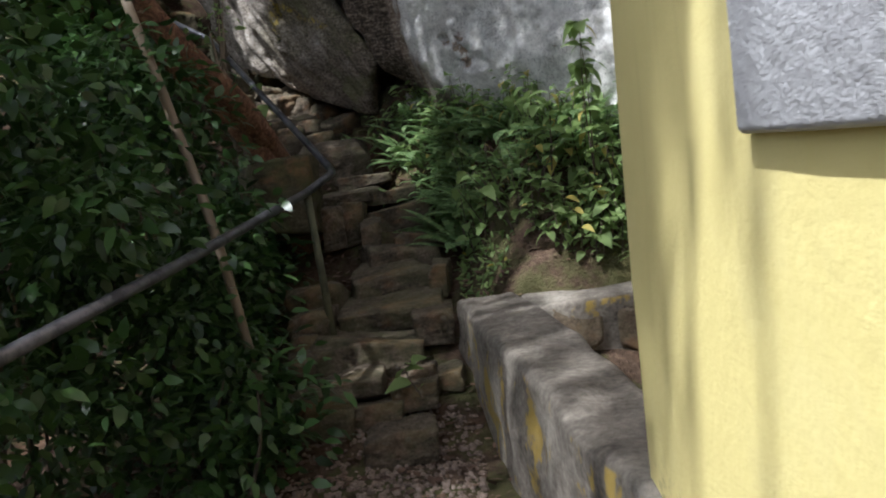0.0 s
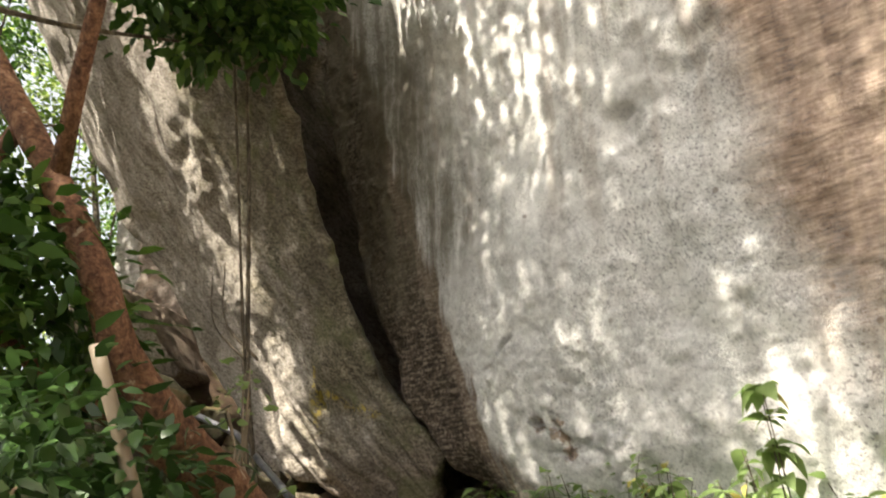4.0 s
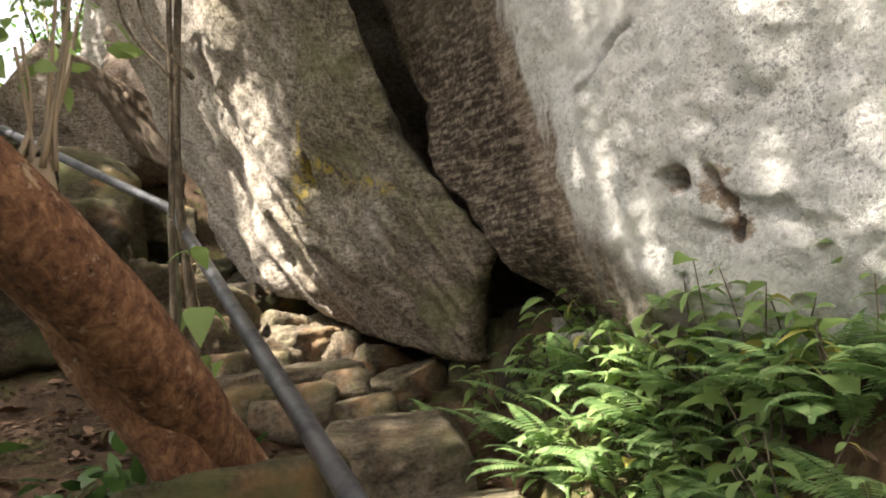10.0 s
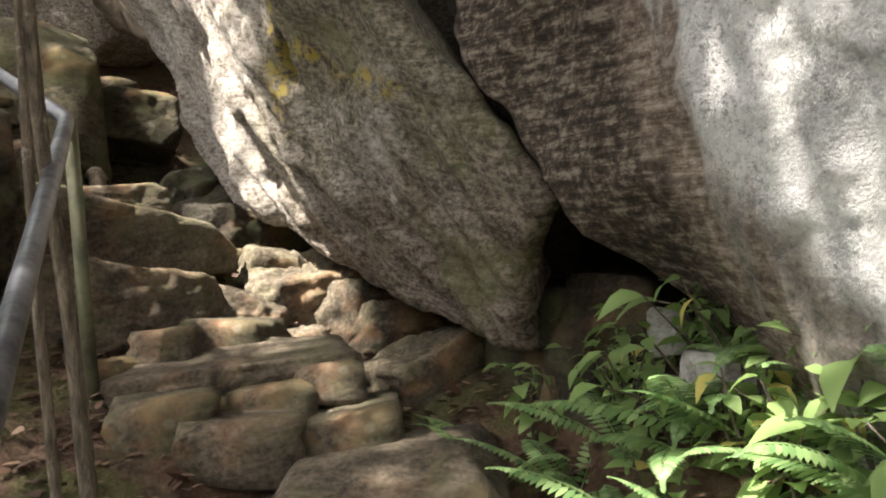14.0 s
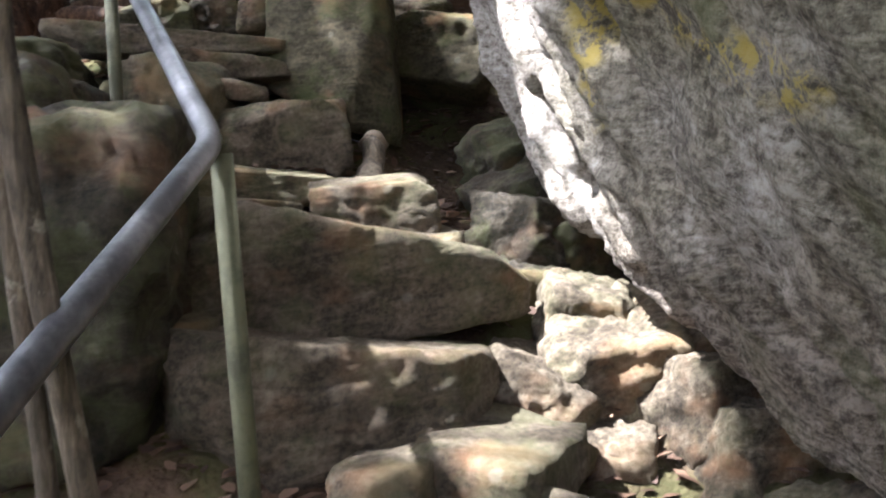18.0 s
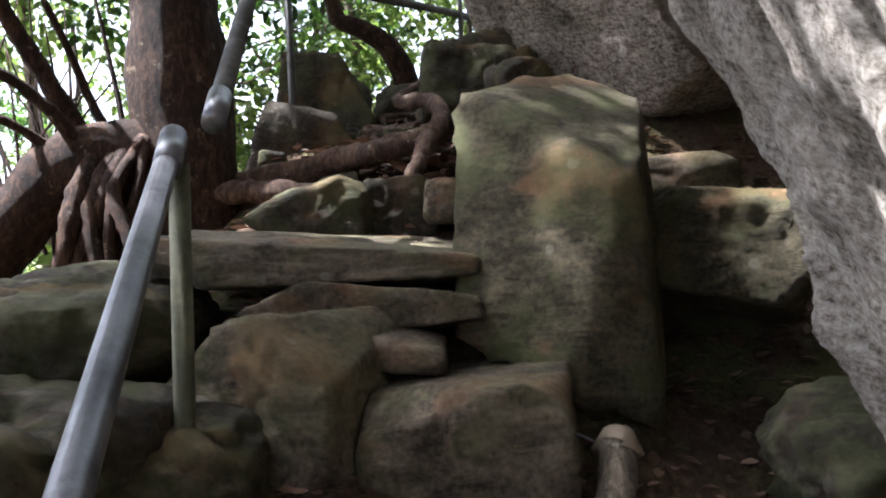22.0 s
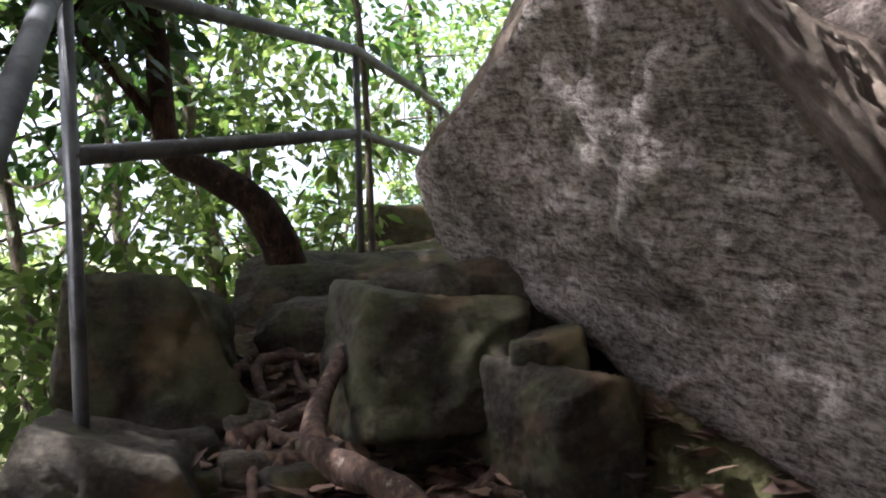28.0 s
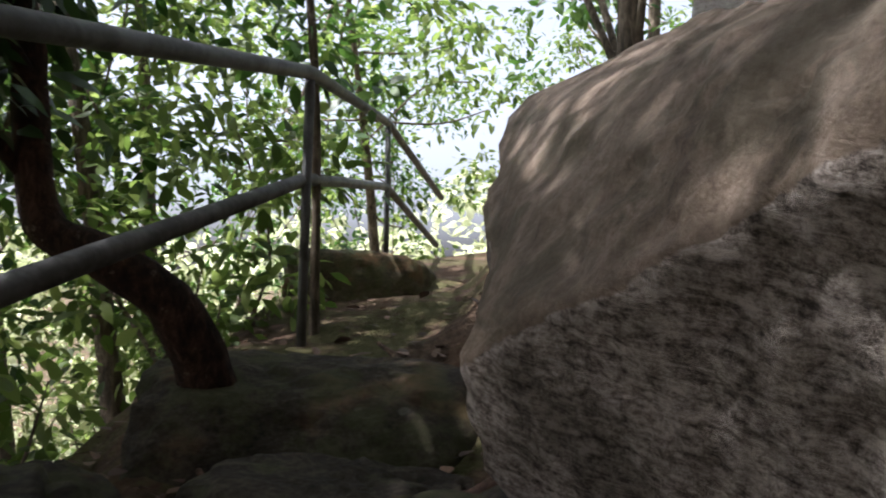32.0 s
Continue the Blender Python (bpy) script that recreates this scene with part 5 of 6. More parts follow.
# trees added on the sunny slope, crowns out of view to shade and dapple
SHADING_TREES = [(-2.8, 6.7, 7.6, 0.9, 0.9, 0.6, 61, 46), (-1.4, 4.85, 7.4, 1.25, 0.95, 0.6, 62, 42), (-1.1, 6.5, 7.5, 1.0, 0.8, 0.5, 74, 60), (0.1, 3.8, 7.2, 0.9, 0.9, 0.6, 63, 40), (-3.6, 3.8, 7.6, 1.2, 1.2, 0.7, 64, 70), (-3.1, 1.3, 7.2, 1.2, 1.0, 0.7, 65, 34), (-1.5, 0.2, 7.2, 1.0, 1.0, 0.6, 66, 40),
               (-4.9, 5.3, 7.8, 1.3, 1.2, 0.8, 67, 70), (-5.2, 1.5, 7.4, 1.5, 1.5, 0.9, 68, 80), (-4.2, -1.2, 7.2, 1.5, 1.4, 0.8, 69, 60), (-6.8, 4.0, 7.6, 1.4, 1.5, 1.0, 70, 60), (-5.3, 6.6, 8.0, 0.8, 0.8, 0.6, 71, 40), (-2.8, 8.8, 8.2, 0.5, 0.5, 0.5, 72, 12), (-5.5, 8.2, 8.2, 1.0, 1.0, 0.5, 73, 34), (-4.2, 8.4, 8.3, 0.7, 0.6, 0.4, 75, 18)]
for x, y, z, rx, ry, rz, seed, clumps in SHADING_TREES:
    bx, by = min(x - 3.4, -4.4), y - 0.8
    if by > 5.0:
        bx = min(bx, -6.8)
    g = on_ground(bx, by)
    tree("slope_tree", "slender tree added to shade the path, its crown out of view", [(bx, by, g - 0.2), (bx + 0.1 * (x - bx), by, g + 2.4), (bx + 0.5 * (x - bx), (y + by) / 2, g + 0.78 * (z - g)), (x, y + 0.1, z + 0.2)], 0.13, 0.045, 9, [(x, y, z, rx, ry, rz)] + ([(-1.5, 6.9, 5.5, 0.6, 0.5, 0.35)] if seed == 74 else []), seed, GREY_BARK, TREE_LEAF, int(clumps * 1.7), 50, leaf_size=(0.12, 0.06), spread=0.25, group="trees of the slope")
# forest beyond the upper fence
rng = np.random.default_rng(5)
for k in range(26):
    a = radians(rng.uniform(2, 118))
    dist = 3.6 + 13.0 * (k / 26.0)
    x, y = -4.5 - math.sin(a) * dist, 10.5 + math.cos(a) * dist
    g = on_ground(x, y)
    top = rng.uniform(6.0, 10.5)
    lean = rng.normal(0, 1.0, 2)
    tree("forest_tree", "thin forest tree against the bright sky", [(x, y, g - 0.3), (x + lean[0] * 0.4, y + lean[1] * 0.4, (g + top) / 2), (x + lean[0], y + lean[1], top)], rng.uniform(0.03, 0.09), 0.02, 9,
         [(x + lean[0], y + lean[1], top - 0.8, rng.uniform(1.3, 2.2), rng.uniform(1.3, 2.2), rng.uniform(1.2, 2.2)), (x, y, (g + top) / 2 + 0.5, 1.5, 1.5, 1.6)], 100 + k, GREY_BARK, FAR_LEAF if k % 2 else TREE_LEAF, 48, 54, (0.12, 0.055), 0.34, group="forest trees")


for x, y, top, seed in [(-5.7, 14.6, 11.0, 171), (-7.6, 11.6, 11.0, 172), (-9.2, 9.0, 11.0, 173)]:
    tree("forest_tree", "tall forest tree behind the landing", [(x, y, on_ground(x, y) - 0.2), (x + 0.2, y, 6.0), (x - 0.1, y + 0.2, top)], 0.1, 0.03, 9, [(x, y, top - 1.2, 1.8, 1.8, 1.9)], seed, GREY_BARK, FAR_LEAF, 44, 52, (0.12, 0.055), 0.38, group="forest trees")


def bush(label, at, size, seed, clumps, per, leaf, leaf_size=(0.09, 0.045), stems=9):
    rng = np.random.default_rng(seed)
    x, y, z = at
    ob = thing("bush", label, "bush", at=at)
    d = rng.normal(0, 1, (clumps, 3))
    d = d / np.linalg.norm(d, axis=1)[:, None] * rng.uniform(0.3, 1, clumps)[:, None] ** 0.5
    c = d * np.array(size) / 2
    c[:, 2] += size[2] / 2
    for k in range(stems):
        part("stem", tube("stem", branch_line((rng.normal(0, 0.15), rng.normal(0, 0.15), -0.1), c[k], rng, 0.2, 7), np.linspace(0.014, 0.004, 7), GREY_BARK, 6), ob)
    v, f = cloud(rng, c, 0.26, per, *leaf_size)
    part("foliage", mesh_of("foliage", v, f, leaf, False), ob)
    return ob


bush("dense dark green bush behind the lower handrail", (-2.0, 3.4, 0.0), (1.5, 2.6, 2.9), 71, 150, 55, BUSH_LEAF)
bush("dense dark green bush behind the lower handrail", (-1.8, 4.75, 0.1), (1.4, 1.7, 2.35), 72, 120, 55, BUSH_LEAF)
bush("dense dark green bush at the path's edge", (-2.4, 1.6, 0.0), (1.6, 2.2, 2.8), 73, 110, 50, BUSH_LEAF)

bush("dark green bush in the shade beside the lower steps", (-1.75, 6.0, 0.3), (1.0, 1.3, 1.0), 74, 60, 45, BUSH_LEAF, (0.11, 0.055))
bush("low dark green bush at the foot of the leaning tree", (-1.75, 7.3, 0.6), (0.9, 1.1, 1.0), 75, 50, 45, BUSH_LEAF, (0.11, 0.055))
rng = np.random.default_rng(29)
for k in range(2, 7):
    x, y = -7.0 - 2.4 * rng.random(), 9.2 + 6.5 * k / 7 + rng.normal(0, 0.3)
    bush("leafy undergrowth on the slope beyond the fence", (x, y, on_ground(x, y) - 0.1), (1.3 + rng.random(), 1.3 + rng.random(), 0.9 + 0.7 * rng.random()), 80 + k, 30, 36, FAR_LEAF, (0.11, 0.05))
# far trees in washed-out leaf colour that stands in for haze
for k in range(22):
    a = radians(4 + 126 * ((k * 7) % 22) / 22 + rng.uniform(-3, 3))
    dist = rng.uniform(19, 34)
    x, y = -4.5 - math.sin(a) * dist, 10.5 + math.cos(a) * dist
    g, top = on_ground(x, y), rng.uniform(4.0, 7.5)
    tree("distant_tree", "distant tree down the slope, haze put into its pale leaf colour", [(x, y, g - 0.3), (x + 0.2, y, (g + top) / 2), (x, y, top)], 0.16, 0.05, 5, [(x, y, top - 2.0, 3.2, 3.2, 2.6), (x, y, g + 2.0, 3.0, 3.0, 2.2)], 140 + k, GREY_BARK, HAZE_TINT_LEAF, 60, 42, (0.34, 0.2), 0.8, group="distant trees")
# second stem and broken stub of the leaning tree
stem = thing("slanting_stem", "thin slanting red-barked stem beside the leaning tree", "tree", at=(0, 0, 0))
part("trunk", tube("trunk", spline([(-1.14, 6.95, 0.75), (-1.26, 6.42, 1.6), (-1.42, 6.3, 1.88), (-1.52, 6.22, 2.06), (-1.76, 5.9, 2.36), (-2.3, 5.5, 2.9)], 30), np.linspace(0.085, 0.035, 30), RED_BARK, 12, 0.12, 5), stem)
# rail sockets
for at, to in [((-3.33, 9.27, 3.66), (-3.20, 9.19, 3.575)), ((-3.43, 9.42, 3.72), (-3.52, 9.49, 3.81))]:
    ring = thing("pipe_collar", "grey steel collar at the handrail's open end", "pipe fitting")
    part("sleeve", tube("sleeve", [at, to], 0.0295, PIPE, 16), ring)
stub = thing("broken_stub", "broken branch stub with pale upright twigs and young leaves", "branch", at=(-1.39, 6.0, 2.2))
part("stub_wood", tube("stub_wood", [(0.02, 0.0, -0.08), (0.0, 0.0, 0.0), (-0.01, 0.01, 0.07)], [0.036, 0.03, 0.024], OLD_POLE, 10, 0.2, 3), stub)
rng = np.random.default_rng(33)
for k in range(7):
    x, y = rng.normal(0, 0.025, 2)
    tip = np.array([x + rng.normal(0, 0.05), y + rng.normal(0, 0.05), rng.uniform(0.25, 0.55)])
    part("twig", tube("twig", spline([(x, y, 0.05), tip * 0.5, tip], 8), np.linspace(0.007, 0.004, 8), OLD_POLE, 6), stub)
    for j in range(5):
        v, f = cloud(rng, [tip], 0.1, 1, 0.07, 0.035)
        part("leaf", mesh_of("leaf", v, f, HERB_LEAF, False), stub)
# flagstones on the face of the wall's end
ORANGE_STONE = stone_material("orange_stone", (0.07, 0.054, 0.036), (0.17, 0.13, 0.088), (0.28, 0.23, 0.17), 0.25, 0.6)
for k, (x, z, w, h, mat) in enumerate([(0.62, 0.46, 0.3, 0.26, ORANGE_STONE), (1.12, 0.42, 0.56, 0.34, ORANGE_STONE), (1.66, 0.44, 0.4, 0.32, GRAVEL), (0.98, 0.16, 0.62, 0.2, STEP_ROCK), (1.6, 0.14, 0.5, 0.2, STEP_ROCK), (2.0, 0.42, 0.26, 0.3, ORANGE_STONE)]):
    part("flagstone", rock_mesh("flagstone", w, 0.08, h, 900 + k, mat, 4, 0.04, chips=14), low_wall, "flat orange-grey stone set in the wall", m=pose(x, 4.9, z))
PALE_STONE = stone_material("pale_stone", (0.2, 0.185, 0.17), (0.4, 0.38, 0.355), (0.6, 0.58, 0.55), 0.05, 0.1)
hull_rock("pale_pillar", "pale streaked rock pillar behind the split boulder", (-4.8, 14.1, 6.6), [
    ((-1.0, 0.0, 0.05), (-5.0, 14.1, 6.6)), ((1.0, 0.0, 0.0), (-4.6, 14.1, 6.6)), ((0.0, -1.0, 0.05), (-4.8, 13.85, 6.6)), ((0.0, 1.0, 0.0), (-4.8, 14.7, 6.6)), ((0.0, 0.0, 1.0), (-4.8, 14.1, 9.4)), ((0.0, 0.0, -1.0), (-4.8, 14.1, 4.6))], 12, PALE_STONE, level=5, rough=0.05, sharp=14.0)

bush("low dark bush beside the foot of the old pole", (-1.2, 4.15, 0.0), (0.8, 0.9, 0.8), 76, 34, 40, BUSH_LEAF, (0.09, 0.045))
tree("shade_tree", "dark leafy tree standing in the shade below the landing", [(-6.6, 8.2, 1.5), (-6.5, 8.4, 4.0), (-6.8, 9.2, 5.6), (-7.2, 10.0, 6.8)], 0.1, 0.04, 10, [(-7.3, 10.0, 6.5, 1.0, 0.8, 0.7), (-7.3, 11.0, 6.8, 0.9, 0.9, 0.7), (-8.4, 9.2, 6.3, 1.2, 1.1, 1.0), (-8.8, 10.3, 7.3, 1.3, 1.2, 1.0)], 181, DARK_BARK, BUSH_LEAF, 150, 60, (0.13, 0.06), 0.32)


# ---- herbs and ferns of the bank ----
def broad_leaf(name, length, width, material, fold=0.18, droop=0.3):
    """One pointed oval leaf, creased along its rib and drooping at the tip; it grows along y."""
    rows = [(0.0, 0.0), (0.12, 0.55), (0.35, 1.0), (0.6, 0.85), (0.82, 0.45), (1.0, 0.0)]
    v, f = [], []
    for t, w in rows:
        z = -droop * length * t * t + 0.08 * length * math.sin(t * math.pi)
        for side in (-1, 0, 1):
            v.append((side * w * width / 2, t * length, z + abs(side) * fold * w * width / 2))
    for k in range(len(rows) - 1):
        a = k * 3
        f += [(a, a + 1, a + 4, a + 3), (a + 1, a + 2, a + 5, a + 4)]
    return mesh_of(name, np.array(v), np.array(f), material)


def frond(name, length, width, pairs, material, arch, seed):
    """A feather frond that arches along y."""
    rng = np.random.default_rng(seed)
    t = np.linspace(0.12, 1.0, pairs)
    line = lambda q: np.stack([0 * q, length * np.sin(q * arch) / max(math.sin(arch), 0.4) * (0.85 if arch > 1 else 1), length * (0.55 * q - 0.75 * q * q * arch * 0.6)], -1)
    p, d = line(t), line(t + 0.02) - line(t)
    d /= np.linalg.norm(d, axis=1)[:, None]
    size = np.sin(np.clip(t * 1.08, 0, 1) ** 0.75 * math.pi) * 0.9 + 0.12
    pieces = [tube_arrays(line(np.linspace(0, 1, 10)), np.linspace(0.003, 0.001, 10), 4, caps=False)]
    tri = []
    for side in (-1, 1):
        way = np.stack([np.full(pairs, side * 1.0), 0 * t, 0 * t], 1) + d * 0.35 + np.array([0, 0, -0.18])
        face = np.cross(np.array([1.0, 0, 0]), d)
        face = np.where(face[:, 2:] < 0, -face, face) + rng.normal(0, 0.06, (pairs, 3))
        v, f = leaf_arrays(p, way, face, width * size, np.full(pairs, length / pairs * 0.95), 0.12, 0.1)
        tri.append((v, f))
    v, f = join(tri)
    rv, rf = pieces[0]
    faces = [tuple(int(i) for i in q) for q in f] + [tuple(int(i) + len(v) for i in q) for q in rf]
    return mesh_of(name, np.vstack([v, rv]), faces, material, False)


FRONDS = [frond("frond", 0.5, 0.085, 22, FERN_LEAF, a, k) for k, a in enumerate((0.9, 1.15, 1.4))] + [frond("frond", 0.62, 0.13, 26, FERN_LEAF, 1.0, 9)]
LEAVES = [broad_leaf("leaf", 0.115, 0.072, HERB_LEAF), broad_leaf("leaf", 0.14, 0.09, HERB_LEAF, 0.2, 0.45), broad_leaf("leaf", 0.09, 0.055, HERB_LEAF, 0.15, 0.15)]
YELLOWED = [broad_leaf("leaf", 0.12, 0.065, leaf_material("yellowed_leaf", (0.38, 0.34, 0.08), (0.5, 0.43, 0.12), (0.45, 0.3, 0.08)), 0.2, 0.5)]
STRAPS = [broad_leaf("leaf", 0.34, 0.035, HERB_LEAF, 0.3, 0.35)]


def fern(x, y, z, scale, seed, n=8, wide=False):
    rng = np.random.default_rng(seed)
    ob = thing("fern", "green feathery fern growing at the foot of the cliff", "fern", at=(x, y, z), turn=rng.uniform(0, 360), group="ferns of the bank")
    for k in range(n):
        me = FRONDS[3] if wide else FRONDS[k % 3]
        part("frond", me, ob, m=pose(0, 0, 0, rng.uniform(-8, 32), rng.uniform(-12, 12), 360 * k / n + rng.uniform(-20, 20)) @ Matrix.Scale(scale * rng.uniform(0.75, 1.15), 4))
    return ob


def herb(x, y, z, height, seed, stems=3, label="leafy green herb with yellowing leaves on the bank", per=9, lean=0.25, size=1.0, name="herb"):
    rng = np.random.default_rng(seed)
    ob = thing(name, label, "plant", at=(x, y, z), group="herbs of the bank")
    for k in range(stems):
        top = np.array([rng.normal(0, lean) * height, rng.normal(0, lean) * height, height * rng.uniform(0.7, 1.05)])
        line = spline([(0, 0, -0.03), top * 0.5 + rng.normal(0, 0.03, 3), top], 8)
        part("stem", tube("stem", line, np.linspace(0.006, 0.002, 8), GREY_BARK, 5), ob)
        for j in range(per):
            q = line[min(7, int(1 + 7 * (j / per) ** 0.7))]
            me = YELLOWED[0] if rng.random() < 0.045 else LEAVES[rng.integers(3)]
            part("leaf", me, ob, m=pose(*q, rng.uniform(-35, 30), rng.uniform(-25, 25), j * 137.5 + rng.uniform(-25, 25)) @ Matrix.Scale(size * rng.uniform(0.7, 1.3), 4))
    return ob


def strap_plant(x, y, z, seed, n=14, scale=1.0):
    rng = np.random.default_rng(seed)
    ob = thing("strap_plant", "clump of long narrow pointed leaves on the bank", "plant", at=(x, y, z))
    for k in range(n):
        part("leaf", STRAPS[0], ob, m=pose(0, 0, 0.15, rng.uniform(-15, 45), 0, 360 * k / n + rng.uniform(-12, 12)) @ Matrix.Scale(scale * rng.uniform(0.7, 1.2), 4))
    return ob


rng = np.random.default_rng(17)
for k in range(112):
    y = rng.uniform(5.35, 7.6)
    x = rng.uniform(0.02, 0.45 + (7.5 - y) * 0.85)
    if k % 3 == 0:
        x, y = rng.uniform(0.7, 2.2), rng.uniform(5.35, 5.9)
    if y < 5.9 and x < 0.35:
        x += 0.4
    herb(x, y, on_ground(x, y), rng.uniform(0.22, 0.5), 200 + k, int(rng.integers(2, 5)), size=rng.uniform(0.6, 0.95))
for k in range(52):
    y = rng.uniform(5.9, 7.6)
    x = rng.uniform(-0.1, 0.35 + (7.6 - y) * 0.8)
    if k % 4 == 0:
        x, y = rng.uniform(-0.1, 0.5), rng.uniform(6.7, 7.5)
    fern(x, y, on_ground(x, y), rng.uniform(0.65, 1.05) * (0.72 if y > 6.5 else 1.0), 300 + k, int(rng.integers(6, 10)), k % 5 == 0)
for k, (x, y, s) in enumerate([(1.18, 5.05, 0.9), (1.42, 5.02, 0.9), (1.3, 5.2, 1.0)]):
    strap_plant(x, y, 0.62, 400 + k, 15, s)
# the tall herbs that climb in front of the pale cliff
herb(0.9, 5.45, 1.3, 0.98, 431, 2, "tall leafy plant climbing in front of the pale cliff", 26, 0.03, 0.95, "tall_herb")
herb(0.66, 5.6, 1.35, 0.6, 432, 2, "tall leafy plant climbing in front of the pale cliff", 12, 0.08, 1.1, "tall_herb")
herb(1.7, 5.4, 1.2, 1.1, 433, 4, "tall leafy plant climbing in front of the pale cliff", 22, 0.15, 1.15, "tall_herb")
herb(-0.28, 4.62, 0.28, 0.22, 434, 1, "small green weed growing between the steps", 6, 0.1, 0.9, "weed")

# ---- roots ----
def root(label, pts, r0, r1, seed, sides=10, bark=ROOT_BARK):
    return thing("root", label, "root", group="tree roots", me=tube("root", spline(pts, 8 * len(pts)), np.linspace(r0, r1, 8 * len(pts)), bark, sides, 0.25, seed))


# ---- fallen leaves and gravel ----
def scatter(name, label, category, xs, ys, lift, length, width, seed, material):
    rng = np.random.default_rng(seed)
    z = ground_height(xs, ys) + lift
    n = len(xs)
    way = rng.normal(0, 1, (n, 3))
    way[:, 2] *= 0.15
    face = rng.normal(0, 0.25, (n, 3))
    face[:, 2] += 1
    s = rng.uniform(0.5, 1.3, n)
    v, f = leaf_arrays(np.stack([xs, ys, z], 1), way, face, length * s, width * s, 0.35, -0.1)
    return thing(name, label, category, kind="stuff", me=mesh_of(name, v, f, material, False))


def along_path(n, lo, hi, spread, seed):
    rng = np.random.default_rng(seed)
    t = rng.uniform(lo, hi, n)
    k = t.astype(int)
    f = (t - k)[:, None]
    p = PATH[k, :2] * (1 - f) + PATH[k + 1, :2] * f
    return p + rng.normal(0, spread, (n, 2))


p = along_path(9000, 5.5, 12.5, 0.8, 3)
scatter("leaf_litter", "dry brown leaves fallen on the soil", "leaves", p[:, 0], p[:, 1], 0.012, 0.07, 0.035, 31, DRY_LEAF)
p = along_path(1800, 1.0, 5.5, 0.9, 4)
scatter("leaf_litter", "dry brown leaves fallen beside the steps", "leaves", p[:, 0], p[:, 1], 0.012, 0.06, 0.03, 32, DRY_LEAF)


def gravel():
    rng = np.random.default_rng(8)
    n = 5200
    x, y = rng.uniform(-1.9, 0.0, n), rng.uniform(2.2, 4.75, n)
    z = ground_height(x, y)
    dirs, faces = unit_sphere(1)
    size = rng.uniform(0.008, 0.024, n)
    shape = dirs[None] * rng.uniform(0.55, 1.2, (n, 1, 3)) * (1 + rng.normal(0, 0.12, (n, len(dirs), 1)))
    v = shape * size[:, None, None] * np.array([1, 1, 0.7]) + np.stack([x, y, z + 0.003], 1)[:, None]
    f = faces[None] + (np.arange(n) * len(dirs))[:, None, None]
    return thing("gravel", "small pinkish gravel on the path", "gravel", kind="stuff", me=mesh_of("gravel", v.reshape(-1, 3), f.reshape(-1, 3), GRAVEL, False))


gravel()


# ---- roots on the landing ----
BIG_ROOT = "thick bare reddish root across the path"
root(BIG_ROOT, [(-5.1, 10.4, 3.78), (-4.66, 10.66, 3.86), (-4.32, 10.68, 3.88), (-4.16, 10.82, 3.95), (-4.4, 11.02, 4.12), (-4.75, 11.12, 4.2), (-5.0, 11.5, 4.38)], 0.062, 0.025, 1)
root(BIG_ROOT, [(-4.18, 10.8, 3.93), (-4.05, 10.62, 3.8), (-4.0, 10.45, 3.62)], 0.045, 0.025, 2)
root(BIG_ROOT, [(-5.0, 10.3, 3.75), (-4.6, 10.45, 3.72), (-4.25, 10.42, 3.66), (-3.95, 10.6, 3.68)], 0.05, 0.022, 3)
rng = np.random.default_rng(23)
for k in range(34):
    a = rng.uniform(0, 360)
    x, y = -5.15 + rng.normal(0, 0.35), 11.6 + rng.normal(0, 0.4)
    pts = []
    for j in range(5):
        pts.append((x, y, on_ground(x, y) + 0.03 + 0.03 * rng.random()))
        a += rng.normal(0, 40)
        x, y = x + 0.2 * math.cos(radians(a)), y + 0.2 * math.sin(radians(a))
    root("thin bare root net on the landing", pts, rng.uniform(0.014, 0.042), 0.008, 40 + k, 7)


# ---- saplings, old pole, low cover ----
herb(-1.22, 6.58, 1.15, 1.15, 441, 1, "slender young sapling with a few bright leaves", 16, 0.04, 0.7, "sapling")
pole = thing("old_pole", "old weathered wooden pole standing in the bush", "pole", at=(-1.1, 4.42, 0.3))
part("shaft", tube("shaft", spline([(0.04, 0.0, 0), (-0.12, 0.13, 0.957), (-0.29, 0.29, 1.6), (-0.44, 0.3, 2.26)], 20), 0.025, OLD_POLE, 12, 0.1, 4), pole)
rng = np.random.default_rng(77)
n = 4200
ys = rng.uniform(5.3, 7.3, n)
xs = rng.uniform(0.0, 0.4 + (7.3 - ys) * 0.95)
keep = fractal(np.stack([xs, ys, 0 * xs], 1), 2.2, 2, 0.5, 5) > -0.15
xs, ys = xs[keep], ys[keep]
z = ground_height(xs, ys) + 0.02
way = rng.normal(0, 1, (len(xs), 3))
way[:, 2] = np.abs(way[:, 2]) * 0.8
face = rng.normal(0, 0.4, (len(xs), 3))
face[:, 2] += 1
v, f = leaf_arrays(np.stack([xs, ys, z], 1), way, face, rng.uniform(0.03, 0.08, len(xs)), rng.uniform(0.015, 0.035, len(xs)))
thing("ground_cover", "low green weeds covering the bank", "weeds", kind="stuff", me=mesh_of("ground_cover", v, f, HERB_LEAF, False))

